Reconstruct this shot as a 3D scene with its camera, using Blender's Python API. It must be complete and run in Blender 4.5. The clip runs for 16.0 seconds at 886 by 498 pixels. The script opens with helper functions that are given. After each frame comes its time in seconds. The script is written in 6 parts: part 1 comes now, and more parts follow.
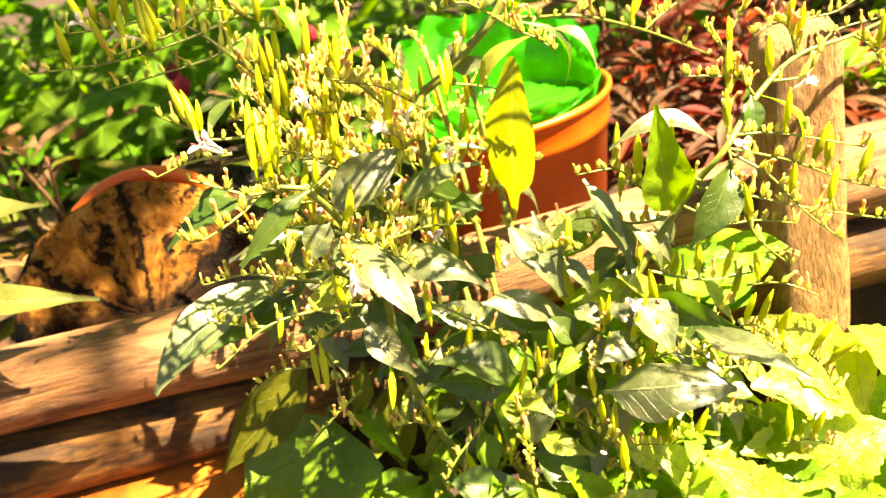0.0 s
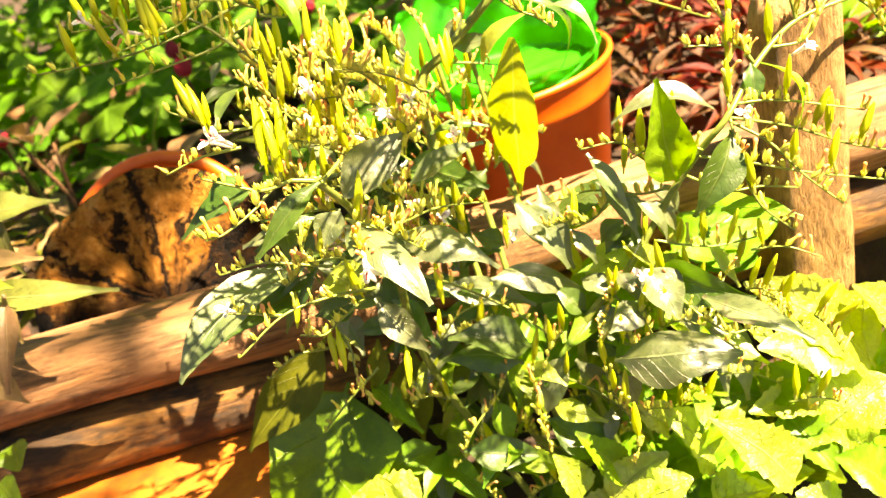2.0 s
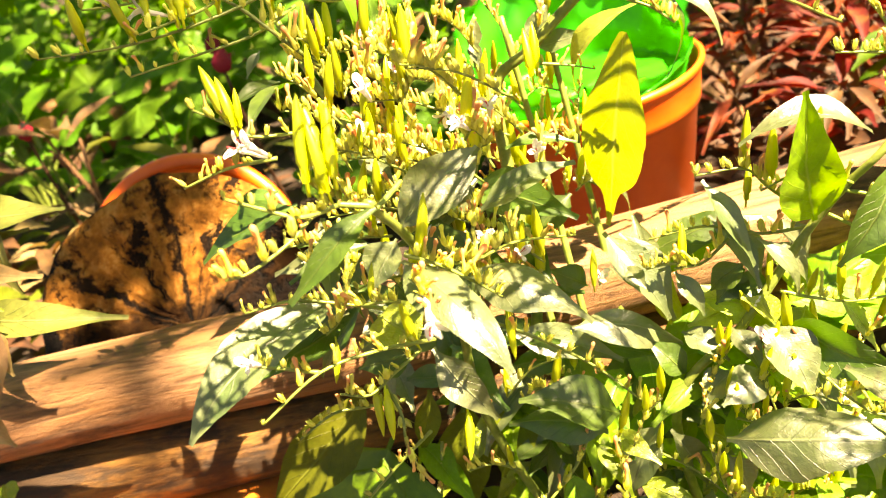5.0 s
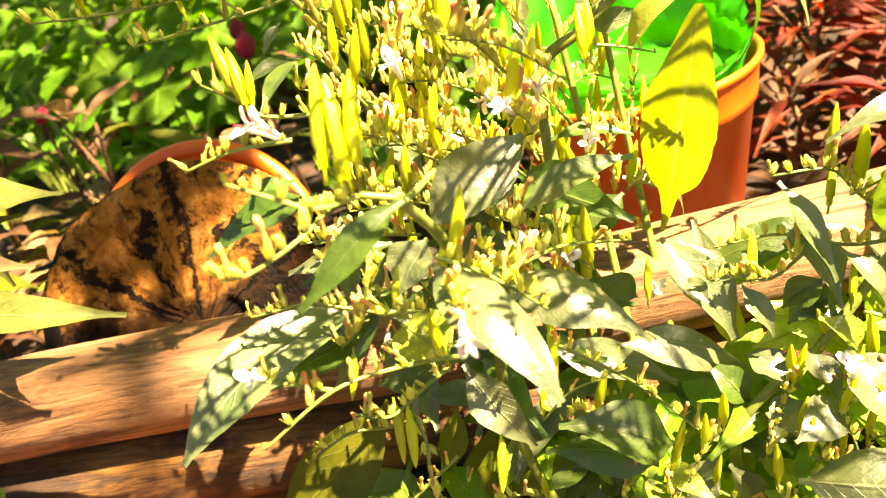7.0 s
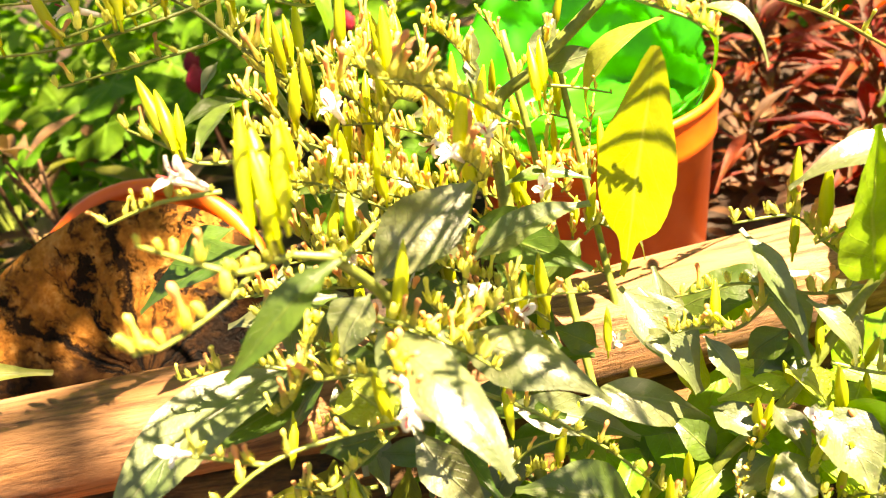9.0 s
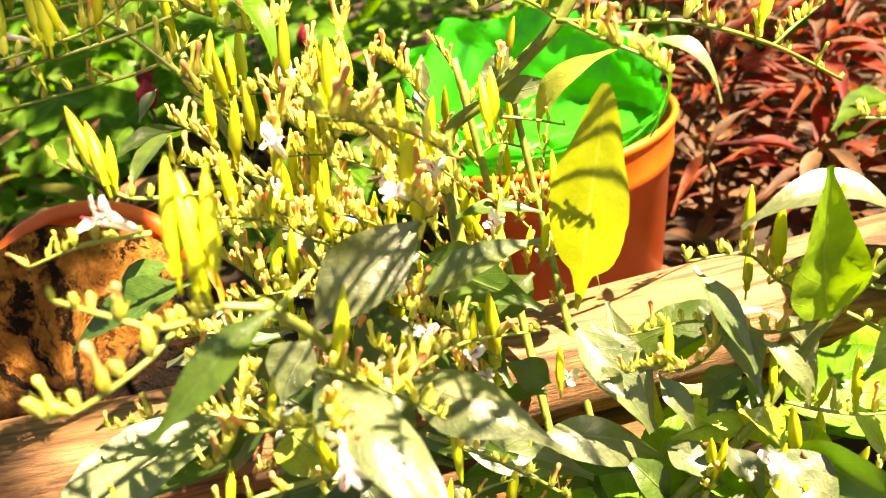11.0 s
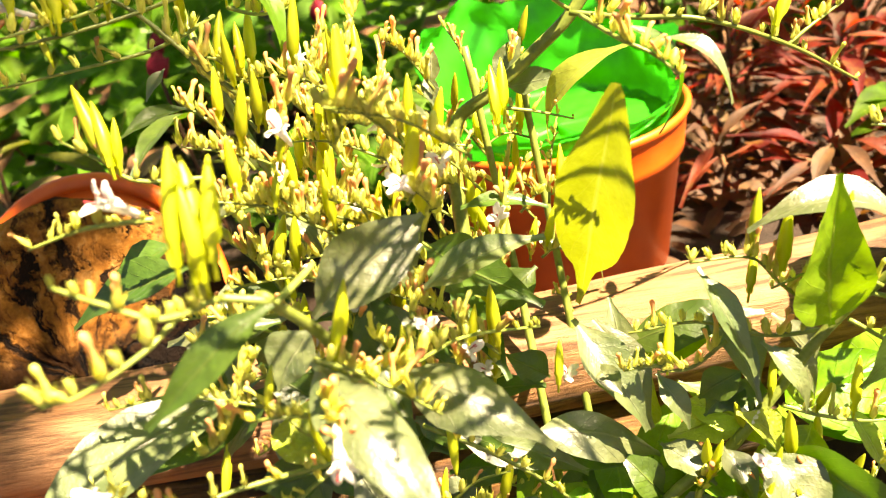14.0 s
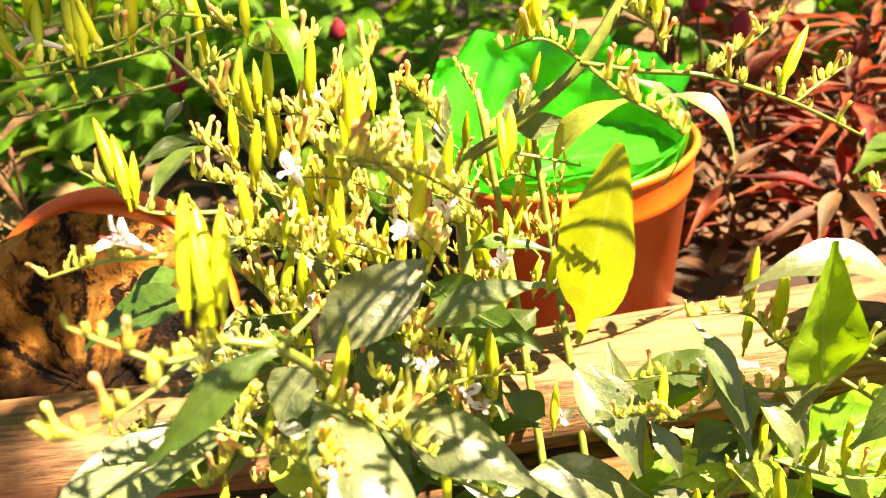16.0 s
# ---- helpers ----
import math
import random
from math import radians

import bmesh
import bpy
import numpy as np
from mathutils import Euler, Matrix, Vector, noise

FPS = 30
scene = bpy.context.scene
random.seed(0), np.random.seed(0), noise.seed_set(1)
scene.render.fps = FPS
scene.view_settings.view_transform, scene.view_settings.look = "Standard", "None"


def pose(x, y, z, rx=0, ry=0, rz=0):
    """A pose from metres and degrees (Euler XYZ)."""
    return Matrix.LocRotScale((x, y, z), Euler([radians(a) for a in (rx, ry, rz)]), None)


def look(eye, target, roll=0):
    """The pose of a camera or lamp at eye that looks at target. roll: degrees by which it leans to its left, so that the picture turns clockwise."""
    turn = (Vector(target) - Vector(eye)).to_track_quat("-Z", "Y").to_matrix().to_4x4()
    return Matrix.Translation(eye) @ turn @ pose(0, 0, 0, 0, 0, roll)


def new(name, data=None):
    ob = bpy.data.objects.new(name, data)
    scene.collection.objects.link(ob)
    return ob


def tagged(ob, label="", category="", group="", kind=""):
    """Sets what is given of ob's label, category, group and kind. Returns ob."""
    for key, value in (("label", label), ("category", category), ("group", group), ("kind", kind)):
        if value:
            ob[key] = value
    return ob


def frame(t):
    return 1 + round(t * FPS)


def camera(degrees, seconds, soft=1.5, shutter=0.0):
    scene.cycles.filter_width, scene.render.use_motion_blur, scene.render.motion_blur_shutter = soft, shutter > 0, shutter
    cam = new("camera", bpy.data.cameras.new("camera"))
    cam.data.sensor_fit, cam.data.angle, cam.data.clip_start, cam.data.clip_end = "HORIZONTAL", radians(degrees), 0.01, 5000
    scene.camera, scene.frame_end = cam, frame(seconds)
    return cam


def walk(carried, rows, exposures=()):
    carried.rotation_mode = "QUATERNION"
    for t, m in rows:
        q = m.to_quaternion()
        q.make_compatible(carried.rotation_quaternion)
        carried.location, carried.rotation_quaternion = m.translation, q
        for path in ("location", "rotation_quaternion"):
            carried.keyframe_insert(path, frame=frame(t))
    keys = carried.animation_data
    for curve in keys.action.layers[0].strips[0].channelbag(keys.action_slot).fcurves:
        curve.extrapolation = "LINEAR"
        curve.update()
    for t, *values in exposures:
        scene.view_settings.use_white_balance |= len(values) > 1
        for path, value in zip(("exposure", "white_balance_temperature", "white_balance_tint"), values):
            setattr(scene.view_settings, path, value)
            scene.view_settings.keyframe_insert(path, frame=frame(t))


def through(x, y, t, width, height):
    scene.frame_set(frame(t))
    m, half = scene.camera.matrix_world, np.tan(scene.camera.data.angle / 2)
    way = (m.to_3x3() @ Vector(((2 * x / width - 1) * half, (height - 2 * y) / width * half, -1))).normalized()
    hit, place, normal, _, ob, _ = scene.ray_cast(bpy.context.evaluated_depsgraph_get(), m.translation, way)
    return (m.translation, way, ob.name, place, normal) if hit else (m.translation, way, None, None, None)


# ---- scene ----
cam = camera(57.0, 16.0, soft=1.1)
cam.data.dof.use_dof, cam.data.dof.focus_distance, cam.data.dof.aperture_fstop = True, 0.305, 15.0
PATH = [
    (0, (0.0310, 0.0330, 0.3910), (-0.1410, 1.8280, -0.4740), -15.50),
    (0.5, (0.0318, 0.0329, 0.3899), (-0.1492, 1.8163, -0.4971), -16.06),
    (1, (0.0330, 0.0309, 0.3917), (-0.1684, 1.7915, -0.5354), -17.06),
    (1.5, (0.0338, 0.0309, 0.3977), (-0.1817, 1.7752, -0.5567), -18.14),
    (2, (0.0337, 0.0310, 0.4038), (-0.1822, 1.7775, -0.5466), -18.73),
    (2.5, (0.0324, 0.0332, 0.4080), (-0.1824, 1.7862, -0.5307), -18.90),
    (3, (0.0300, 0.0424, 0.4082), (-0.1976, 1.8068, -0.5055), -18.93),
    (3.5, (0.0260, 0.0546, 0.4026), (-0.2170, 1.8198, -0.5057), -18.81),
    (4, (0.0199, 0.0709, 0.3943), (-0.2441, 1.8346, -0.5111), -18.41),
    (4.5, (0.0151, 0.0881, 0.3877), (-0.2686, 1.8477, -0.5197), -17.71),
    (5, (0.0135, 0.1002, 0.3848), (-0.2792, 1.8556, -0.5279), -17.32),
    (5.2, (0.0127, 0.1082, 0.3818), (-0.2853, 1.8633, -0.5298), -17.12),
    (7.3, (0.0036, 0.1357, 0.3687), (-0.3443, 1.8910, -0.5245), -16.26),
    (7.5, (0.0049, 0.1376, 0.3696), (-0.3327, 1.9037, -0.5061), -16.02),
    (8, (0.0064, 0.1435, 0.3703), (-0.3122, 1.9199, -0.4917), -15.89),
    (8.5, (0.0074, 0.1484, 0.3681), (-0.2874, 1.9270, -0.4977), -15.70),
    (9, (0.0085, 0.1523, 0.3669), (-0.2441, 1.9405, -0.4925), -15.39),
    (9.5, (0.0106, 0.1552, 0.3656), (-0.2038, 1.9524, -0.4854), -15.07),
    (11.8, (0.0146, 0.1661, 0.3740), (-0.1396, 1.9644, -0.4877), -13.79),
    (12, (0.0147, 0.1661, 0.3750), (-0.1504, 1.9667, -0.4799), -13.87),
    (12.5, (0.0160, 0.1680, 0.3758), (-0.1664, 1.9646, -0.4840), -13.99),
    (13, (0.0168, 0.1680, 0.3747), (-0.1722, 1.9537, -0.5060), -13.64),
    (13.5, (0.0166, 0.1670, 0.3737), (-0.1713, 1.9419, -0.5286), -13.20),
    (14, (0.0166, 0.1670, 0.3737), (-0.1744, 1.9384, -0.5349), -12.41),
    (14.5, (0.0169, 0.1660, 0.3767), (-0.1817, 1.9350, -0.5349), -11.82),
    (15, (0.0186, 0.1660, 0.3815), (-0.1882, 1.9398, -0.5189), -11.19),
    (15.5, (0.0188, 0.1670, 0.3825), (-0.1898, 1.9499, -0.4994), -10.65),
    (16, (0.0201, 0.1659, 0.3843), (-0.1879, 1.9509, -0.4936), -9.94),
]
walk(cam, [(t, look(eye, target, roll)) for t, eye, target, roll in PATH], [(0, 3.17, 9800, 14), (5, 3.24, 9800, 15), (8.5, 3.28, 9600, 18), (9.5, 3.20, 9400, 17), (12, 2.91, 8700, 16), (16, 2.99, 8700, 17)])

# ---- light ----
SUN_TO = Vector((0.48, -0.19, 0.86)).normalized()
sun = new("sun", bpy.data.lights.new("sun", "SUN"))
sun.data.energy, sun.data.angle, sun.data.color = 5.0, radians(0.5), (1.0, 0.92, 0.76)
sun.matrix_world = look((0, 0, 3), Vector((0, 0, 3)) - SUN_TO)
world = bpy.data.worlds.new("world")
world.use_nodes = True
scene.world = world
sky = world.node_tree.nodes.new("ShaderNodeTexSky")
sky.sky_type, sky.sun_disc = "NISHITA", False
sky.sun_elevation, sky.sun_rotation = math.asin(SUN_TO.z), math.atan2(SUN_TO.x, SUN_TO.y)
back = world.node_tree.nodes["Background"]
back.inputs["Strength"].default_value = 0.021
world.node_tree.links.new(sky.outputs[0], back.inputs[0])


# ---- materials ----
def nodes_of(name):
    m = bpy.data.materials.new(name)
    m.use_nodes = True
    return m, m.node_tree.nodes, m.node_tree.links, m.node_tree.nodes["Principled BSDF"]


def ramp(nt, stops):
    r = nt.new("ShaderNodeValToRGB")
    while len(r.color_ramp.elements) < len(stops):
        r.color_ramp.elements.new(0.5)
    for e, (p, c) in zip(r.color_ramp.elements, stops):
        e.position, e.color = p, (*c, 1)
    return r


def noise_tex(nt, ln, scale, detail=4, rough=0.6, vec=None, stretch=None, coord="Object"):
    n = nt.new("ShaderNodeTexNoise")
    n.inputs["Scale"].default_value, n.inputs["Detail"].default_value, n.inputs["Roughness"].default_value = scale, detail, rough
    if vec is None:
        vec = nt.new("ShaderNodeTexCoord").outputs[coord]
    if stretch:
        mp = nt.new("ShaderNodeMapping")
        mp.inputs["Scale"].default_value = stretch
        ln.new(vec, mp.inputs[0])
        vec = mp.outputs[0]
    ln.new(vec, n.inputs["Vector"])
    return n


def mix_col(nt, ln, fac, a, b, mode="MIX"):
    m = nt.new("ShaderNodeMix")
    m.data_type, m.blend_type = "RGBA", mode
    for sock, v in ((m.inputs[0], fac), (m.inputs[6], a), (m.inputs[7], b)):
        if isinstance(v, (int, float)):
            sock.default_value = v
        elif isinstance(v, tuple):
            sock.default_value = (*v, 1)
        else:
            ln.new(v, sock)
    return m.outputs[2]


def math_node(nt, ln, op, a, b=None):
    m = nt.new("ShaderNodeMath")
    m.operation = op
    for sock, v in zip(m.inputs, (a, b)):
        if isinstance(v, (int, float)):
            sock.default_value = v
        elif v is not None:
            ln.new(v, sock)
    return m.outputs[0]


def bump(nt, ln, bsdf, height, strength=0.4, dist=0.002):
    b = nt.new("ShaderNodeBump")
    b.inputs["Strength"].default_value, b.inputs["Distance"].default_value = strength, dist
    ln.new(height, b.inputs["Height"])
    ln.new(b.outputs[0], bsdf.inputs["Normal"])


def leaf_material(name, dark, light, vein, rough=0.42, through_col=None, through=0.3, blotch=None, veins=9.0, spec=0.5, coat=0.0, crinkle=0.0):
    """A leaf: two greens in soft patches, a pale midrib and side veins along the leaf's own length, light passing through."""
    m, nt, ln, bsdf = nodes_of(name)
    uv = nt.new("ShaderNodeUVMap").outputs[0]
    sep = nt.new("ShaderNodeSeparateXYZ")
    ln.new(uv, sep.inputs[0])
    across = math_node(nt, ln, "ABSOLUTE", math_node(nt, ln, "SUBTRACT", sep.outputs[1], 0.5))
    n1 = noise_tex(nt, ln, 45, 5, 0.65)
    run = math_node(nt, ln, "SUBTRACT", sep.outputs[0], math_node(nt, ln, "MULTIPLY", across, 0.45))
    run = math_node(nt, ln, "ADD", run, math_node(nt, ln, "MULTIPLY", n1.outputs[0], 0.10))
    wave = math_node(nt, ln, "ABSOLUTE", math_node(nt, ln, "SINE", math_node(nt, ln, "MULTIPLY", run, veins * math.pi)))
    side = ramp(nt, ((0.0, (1, 1, 1)), (0.11, (0, 0, 0))))
    ln.new(wave, side.inputs[0])
    mid = ramp(nt, ((0.0, (1, 1, 1)), (0.035, (0, 0, 0))))
    ln.new(across, mid.inputs[0])
    n2 = noise_tex(nt, ln, 420, 3, 0.7)
    n3 = noise_tex(nt, ln, 130, 4, 0.7)
    info = nt.new("ShaderNodeObjectInfo")
    patch = ramp(nt, ((0.3, dark), (0.72, light)))
    ln.new(n1.outputs[0], patch.inputs[0])
    col = patch.outputs[0]
    vary = nt.new("ShaderNodeHueSaturation")
    ln.new(math_node(nt, ln, "ADD", math_node(nt, ln, "MULTIPLY", info.outputs["Random"], 0.03), 0.485), vary.inputs["Hue"])
    ln.new(math_node(nt, ln, "ADD", math_node(nt, ln, "MULTIPLY", info.outputs["Random"], 0.5), 0.75), vary.inputs["Value"])
    ln.new(col, vary.inputs["Color"])
    col = vary.outputs[0]
    if blotch:
        spots = ramp(nt, ((0.56, (0, 0, 0)), (0.66, (1, 1, 1))))
        ln.new(noise_tex(nt, ln, 70, 3, 0.6).outputs[0], spots.inputs[0])
        col = mix_col(nt, ln, spots.outputs[0], col, blotch)
    col = mix_col(nt, ln, math_node(nt, ln, "MULTIPLY", side.outputs[0], 0.15), col, vein)
    col = mix_col(nt, ln, math_node(nt, ln, "MULTIPLY", mid.outputs[0], 0.6), col, vein)
    col = mix_col(nt, ln, 0.35, col, n2.outputs[0], "OVERLAY")
    col = mix_col(nt, ln, 0.6, col, n3.outputs[0], "OVERLAY")
    ln.new(col, bsdf.inputs["Base Color"])
    bsdf.inputs["Roughness"].default_value = rough
    bsdf.inputs["Specular IOR Level"].default_value = spec
    if coat:
        bsdf.inputs["Coat Weight"].default_value = coat
        bsdf.inputs["Coat IOR"].default_value = 1.7
        bsdf.inputs["Coat Roughness"].default_value = rough - 0.06
    h = math_node(nt, ln, "ADD", math_node(nt, ln, "MULTIPLY", side.outputs[0], -0.5), n1.outputs[0])
    h = math_node(nt, ln, "ADD", h, math_node(nt, ln, "MULTIPLY", mid.outputs[0], -0.6))
    if crinkle:
        h = math_node(nt, ln, "ADD", h, math_node(nt, ln, "MULTIPLY", n3.outputs[0], crinkle))
    bump(nt, ln, bsdf, h, 0.6 + 0.3 * (crinkle > 1.0), 0.0016 + 0.0018 * (crinkle > 1.0))
    tr = nt.new("ShaderNodeBsdfTranslucent")
    tint = mix_col(nt, ln, 0.6, col, through_col or light)
    ln.new(tint, tr.inputs[0])
    mx = nt.new("ShaderNodeMixShader")
    mx.inputs[0].default_value = through
    ln.new(bsdf.outputs[0], mx.inputs[1])
    ln.new(tr.outputs[0], mx.inputs[2])
    ln.new(mx.outputs[0], nt["Material Output"].inputs[0])
    return m


def plain_material(name, dark, light, scale=60, rough=0.5, through=0.0, stretch=None, relief=0.3, rand=0.25, tip=None, tip_at=0.006, spec=0.5):
    m, nt, ln, bsdf = nodes_of(name)
    n1 = noise_tex(nt, ln, scale, 5, 0.65, stretch=stretch)
    col = ramp(nt, ((0.3, dark), (0.7, light)))
    ln.new(n1.outputs[0], col.inputs[0])
    c = col.outputs[0]
    if tip:
        sep = nt.new("ShaderNodeSeparateXYZ")
        ln.new(nt.new("ShaderNodeTexCoord").outputs["Object"], sep.inputs[0])
        r = ramp(nt, ((0.25, (0, 0, 0)), (0.75, (1, 1, 1))))
        ln.new(math_node(nt, ln, "DIVIDE", sep.outputs[2], tip_at), r.inputs[0])
        c = mix_col(nt, ln, r.outputs[0], c, tip)
    info = nt.new("ShaderNodeObjectInfo")
    hs = nt.new("ShaderNodeHueSaturation")
    ln.new(math_node(nt, ln, "ADD", math_node(nt, ln, "MULTIPLY", info.outputs["Random"], 2 * rand), 1 - rand), hs.inputs["Value"])
    ln.new(c, hs.inputs["Color"])
    c = hs.outputs[0]
    ln.new(c, bsdf.inputs["Base Color"])
    bsdf.inputs["Roughness"].default_value = rough
    bsdf.inputs["Specular IOR Level"].default_value = spec
    if relief:
        bump(nt, ln, bsdf, n1.outputs[0], relief, 0.001)
    if through:
        tr = nt.new("ShaderNodeBsdfTranslucent")
        ln.new(c, tr.inputs[0])
        mx = nt.new("ShaderNodeMixShader")
        mx.inputs[0].default_value = through
        ln.new(bsdf.outputs[0], mx.inputs[1])
        ln.new(tr.outputs[0], mx.inputs[2])
        ln.new(mx.outputs[0], nt["Material Output"].inputs[0])
    return m


def wood_material(name, pale, brown, dark, along="X", stain=0.5, grain=1.0, soft=0.75, run=0.06):
    """Weathered bare wood: long grain, dark rot stains and fine cracks."""
    m, nt, ln, bsdf = nodes_of(name)
    st = {"X": (run, 1, 1), "Y": (1, run, 1), "Z": (1, 1, run)}[along]
    fibre = noise_tex(nt, ln, 260 * grain, 8, 0.7, stretch=st)
    broad = noise_tex(nt, ln, 45 * grain, 4, 0.6, stretch=tuple(min(1, 4 * v) for v in st))
    patch = noise_tex(nt, ln, 26, 6, 0.7, stretch=tuple(min(1, 7 * v) for v in st))
    c1 = ramp(nt, ((0.28, brown), (0.62, pale)))
    ln.new(broad.outputs[0], c1.inputs[0])
    c2 = ramp(nt, ((0.38, (0.10, 0.07, 0.05)), (0.54, (1, 1, 1))))
    ln.new(fibre.outputs[0], c2.inputs[0])
    col = mix_col(nt, ln, soft, c1.outputs[0], c2.outputs[0], "MULTIPLY")
    st_r = ramp(nt, ((0.62 - 0.2 * stain, (0, 0, 0)), (0.74 - 0.2 * stain, (1, 1, 1))))
    ln.new(patch.outputs[0], st_r.inputs[0])
    col = mix_col(nt, ln, math_node(nt, ln, "MULTIPLY", st_r.outputs[0], 0.85), col, dark)
    ln.new(col, bsdf.inputs["Base Color"])
    bsdf.inputs["Roughness"].default_value = 0.75
    h = math_node(nt, ln, "ADD", fibre.outputs[0], math_node(nt, ln, "MULTIPLY", broad.outputs[0], 0.8))
    bump(nt, ln, bsdf, h, 0.9, 0.003)
    return m


LEAF_DARK = leaf_material("dark_green_leaf", (0.022, 0.058, 0.006), (0.060, 0.108, 0.012), (0.14, 0.18, 0.04), 0.44, (0.12, 0.34, 0.005), 0.36, spec=0.6, coat=0.35, crinkle=0.7)
LEAF_GREY = leaf_material("greyish_leaf", (0.040, 0.070, 0.018), (0.135, 0.152, 0.066), (0.22, 0.25, 0.13), 0.45, (0.18, 0.38, 0.005), 0.32, spec=0.9, coat=0.65, crinkle=1.0)
LEAF_PALE = leaf_material("pale_olive_leaf", (0.065, 0.080, 0.014), (0.145, 0.150, 0.034), (0.24, 0.26, 0.09), 0.5, (0.20, 0.24, 0.03), 0.2, spec=0.5, crinkle=0.5)
# lit copy of the leaf green: sun shining through brightens the colour itself
LEAF_CLEAR = leaf_material("sunlit_young_leaf", (0.10, 0.22, 0.010), (0.27, 0.40, 0.030), (0.42, 0.50, 0.12), 0.42, (0.34, 0.60, 0.01), 0.5, blotch=(0.07, 0.11, 0.02))
LEAF_GREEN = leaf_material("mid_green_leaf", (0.065, 0.17, 0.010), (0.15, 0.30, 0.018), (0.22, 0.36, 0.05), 0.45, (0.24, 0.52, 0.01), 0.42)
LEAF_OLD = leaf_material("purple_stained_leaf", (0.045, 0.078, 0.016), (0.135, 0.150, 0.062), (0.19, 0.21, 0.10), 0.45, (0.2, 0.32, 0.01), 0.24, blotch=(0.075, 0.050, 0.030), spec=0.9, coat=0.6, crinkle=0.9)
# shaded copy of the leaf green: the shade is in the colour
LEAF_SHADED_OLIVE = leaf_material("shaded_olive_leaf", (0.060, 0.080, 0.005), (0.115, 0.135, 0.010), (0.16, 0.18, 0.03), 0.55, (0.22, 0.34, 0.005), 0.3, spec=0.3)
LEAF_YELLOW = leaf_material("yellowed_leaf", (0.185, 0.215, 0.022), (0.29, 0.32, 0.055), (0.46, 0.48, 0.16), 0.40, (0.44, 0.52, 0.01), 0.40, veins=9, spec=0.7, crinkle=0.6)
LEAF_LIME = leaf_material("lime_leaf", (0.17, 0.30, 0.012), (0.47, 0.55, 0.08), (0.60, 0.66, 0.22), 0.40, (0.45, 0.62, 0.01), 0.36, veins=7, crinkle=1.05, spec=0.8, coat=0.5)
LEAF_BROAD = leaf_material("broad_green_leaf", (0.05, 0.13, 0.003), (0.11, 0.24, 0.006), (0.14, 0.28, 0.02), 0.45, (0.1, 0.4, 0.0), 0.3, veins=6)
LEAF_HERB = leaf_material("herb_leaf", (0.022, 0.076, 0.003), (0.078, 0.175, 0.007), (0.13, 0.27, 0.03), 0.65, (0.13, 0.44, 0.005), 0.40, veins=5, spec=0.2)
LEAF_RED = leaf_material("maroon_leaf", (0.045, 0.008, 0.004), (0.20, 0.028, 0.012), (0.24, 0.07, 0.025), 0.6, (0.75, 0.05, 0.006), 0.38, blotch=(0.13, 0.055, 0.014), spec=0.25)
LEAF_DRY = leaf_material("dry_leaf", (0.030, 0.012, 0.004), (0.120, 0.050, 0.015), (0.18, 0.09, 0.03), 0.7, (0.4, 0.17, 0.03), 0.2)
LEAF_PINK = leaf_material("pinkish_leaf", (0.13, 0.10, 0.04), (0.28, 0.17, 0.08), (0.32, 0.24, 0.12), 0.5, (0.4, 0.24, 0.05), 0.3)
STEM = plain_material("stem_green", (0.11, 0.165, 0.026), (0.27, 0.32, 0.07), 200, 0.42, 0.12)
POD = plain_material("pod_green", (0.36, 0.46, 0.012), (0.70, 0.69, 0.06), 160, 0.4, 0.35, stretch=(1, 1, 0.15), rand=0.28)
BUD = plain_material("bud_green", (0.50, 0.54, 0.06), (0.80, 0.77, 0.24), 300, 0.5, 0.35, rand=0.3)
BUD_TIP = plain_material("withered_bud", (0.50, 0.53, 0.05), (0.76, 0.71, 0.20), 300, 0.55, 0.35, rand=0.3, tip=(0.74, 0.36, 0.15), tip_at=0.013)
PETAL = plain_material("white_petal", (0.78, 0.74, 0.70), (0.90, 0.88, 0.85), 300, 0.5, 0.3, rand=0.04)
PETAL_RED = plain_material("maroon_spot", (0.30, 0.02, 0.03), (0.45, 0.03, 0.04), 300, 0.5)
RAIL_WOOD = wood_material("rail_wood", (0.36, 0.182, 0.088), (0.235, 0.100, 0.030), (0.030, 0.013, 0.005), "X", 0.54, 1.0, soft=0.72)
RAIL_DARK = wood_material("old_rail_wood", (0.27, 0.120, 0.026), (0.14, 0.058, 0.012), (0.008, 0.004, 0.002), "X", 0.84)
POST_WOOD = wood_material("post_wood", (0.40, 0.220, 0.088), (0.28, 0.142, 0.046), (0.14, 0.07, 0.022), "Z", 0.42, 1.6, soft=0.6, run=0.22)
BARK = wood_material("bark", (0.12, 0.055, 0.018), (0.07, 0.030, 0.010), (0.018, 0.009, 0.004), "Y", 0.6)
FAR_WOOD = wood_material("far_wood", (0.20, 0.09, 0.03), (0.12, 0.05, 0.018), (0.03, 0.015, 0.008), "X", 0.5)
CLAY = plain_material("orange_pot", (0.62, 0.085, 0.008), (0.74, 0.125, 0.014), 40, 0.42, 0.0, relief=0.08, rand=0.0)
BRICK = plain_material("terracotta", (0.27, 0.06, 0.004), (0.45, 0.12, 0.008), 90, 0.85, 0.0, relief=0.5, rand=0.05)
CLOTH = plain_material("green_sheet", (0.0, 0.34, 0.015), (0.002, 0.46, 0.025), 80, 0.35, 0.35, relief=0.15, rand=0.0)
COMB = plain_material("crimson_flower", (0.20, 0.001, 0.012), (0.40, 0.004, 0.032), 500, 0.7, 0.1, relief=0.8)


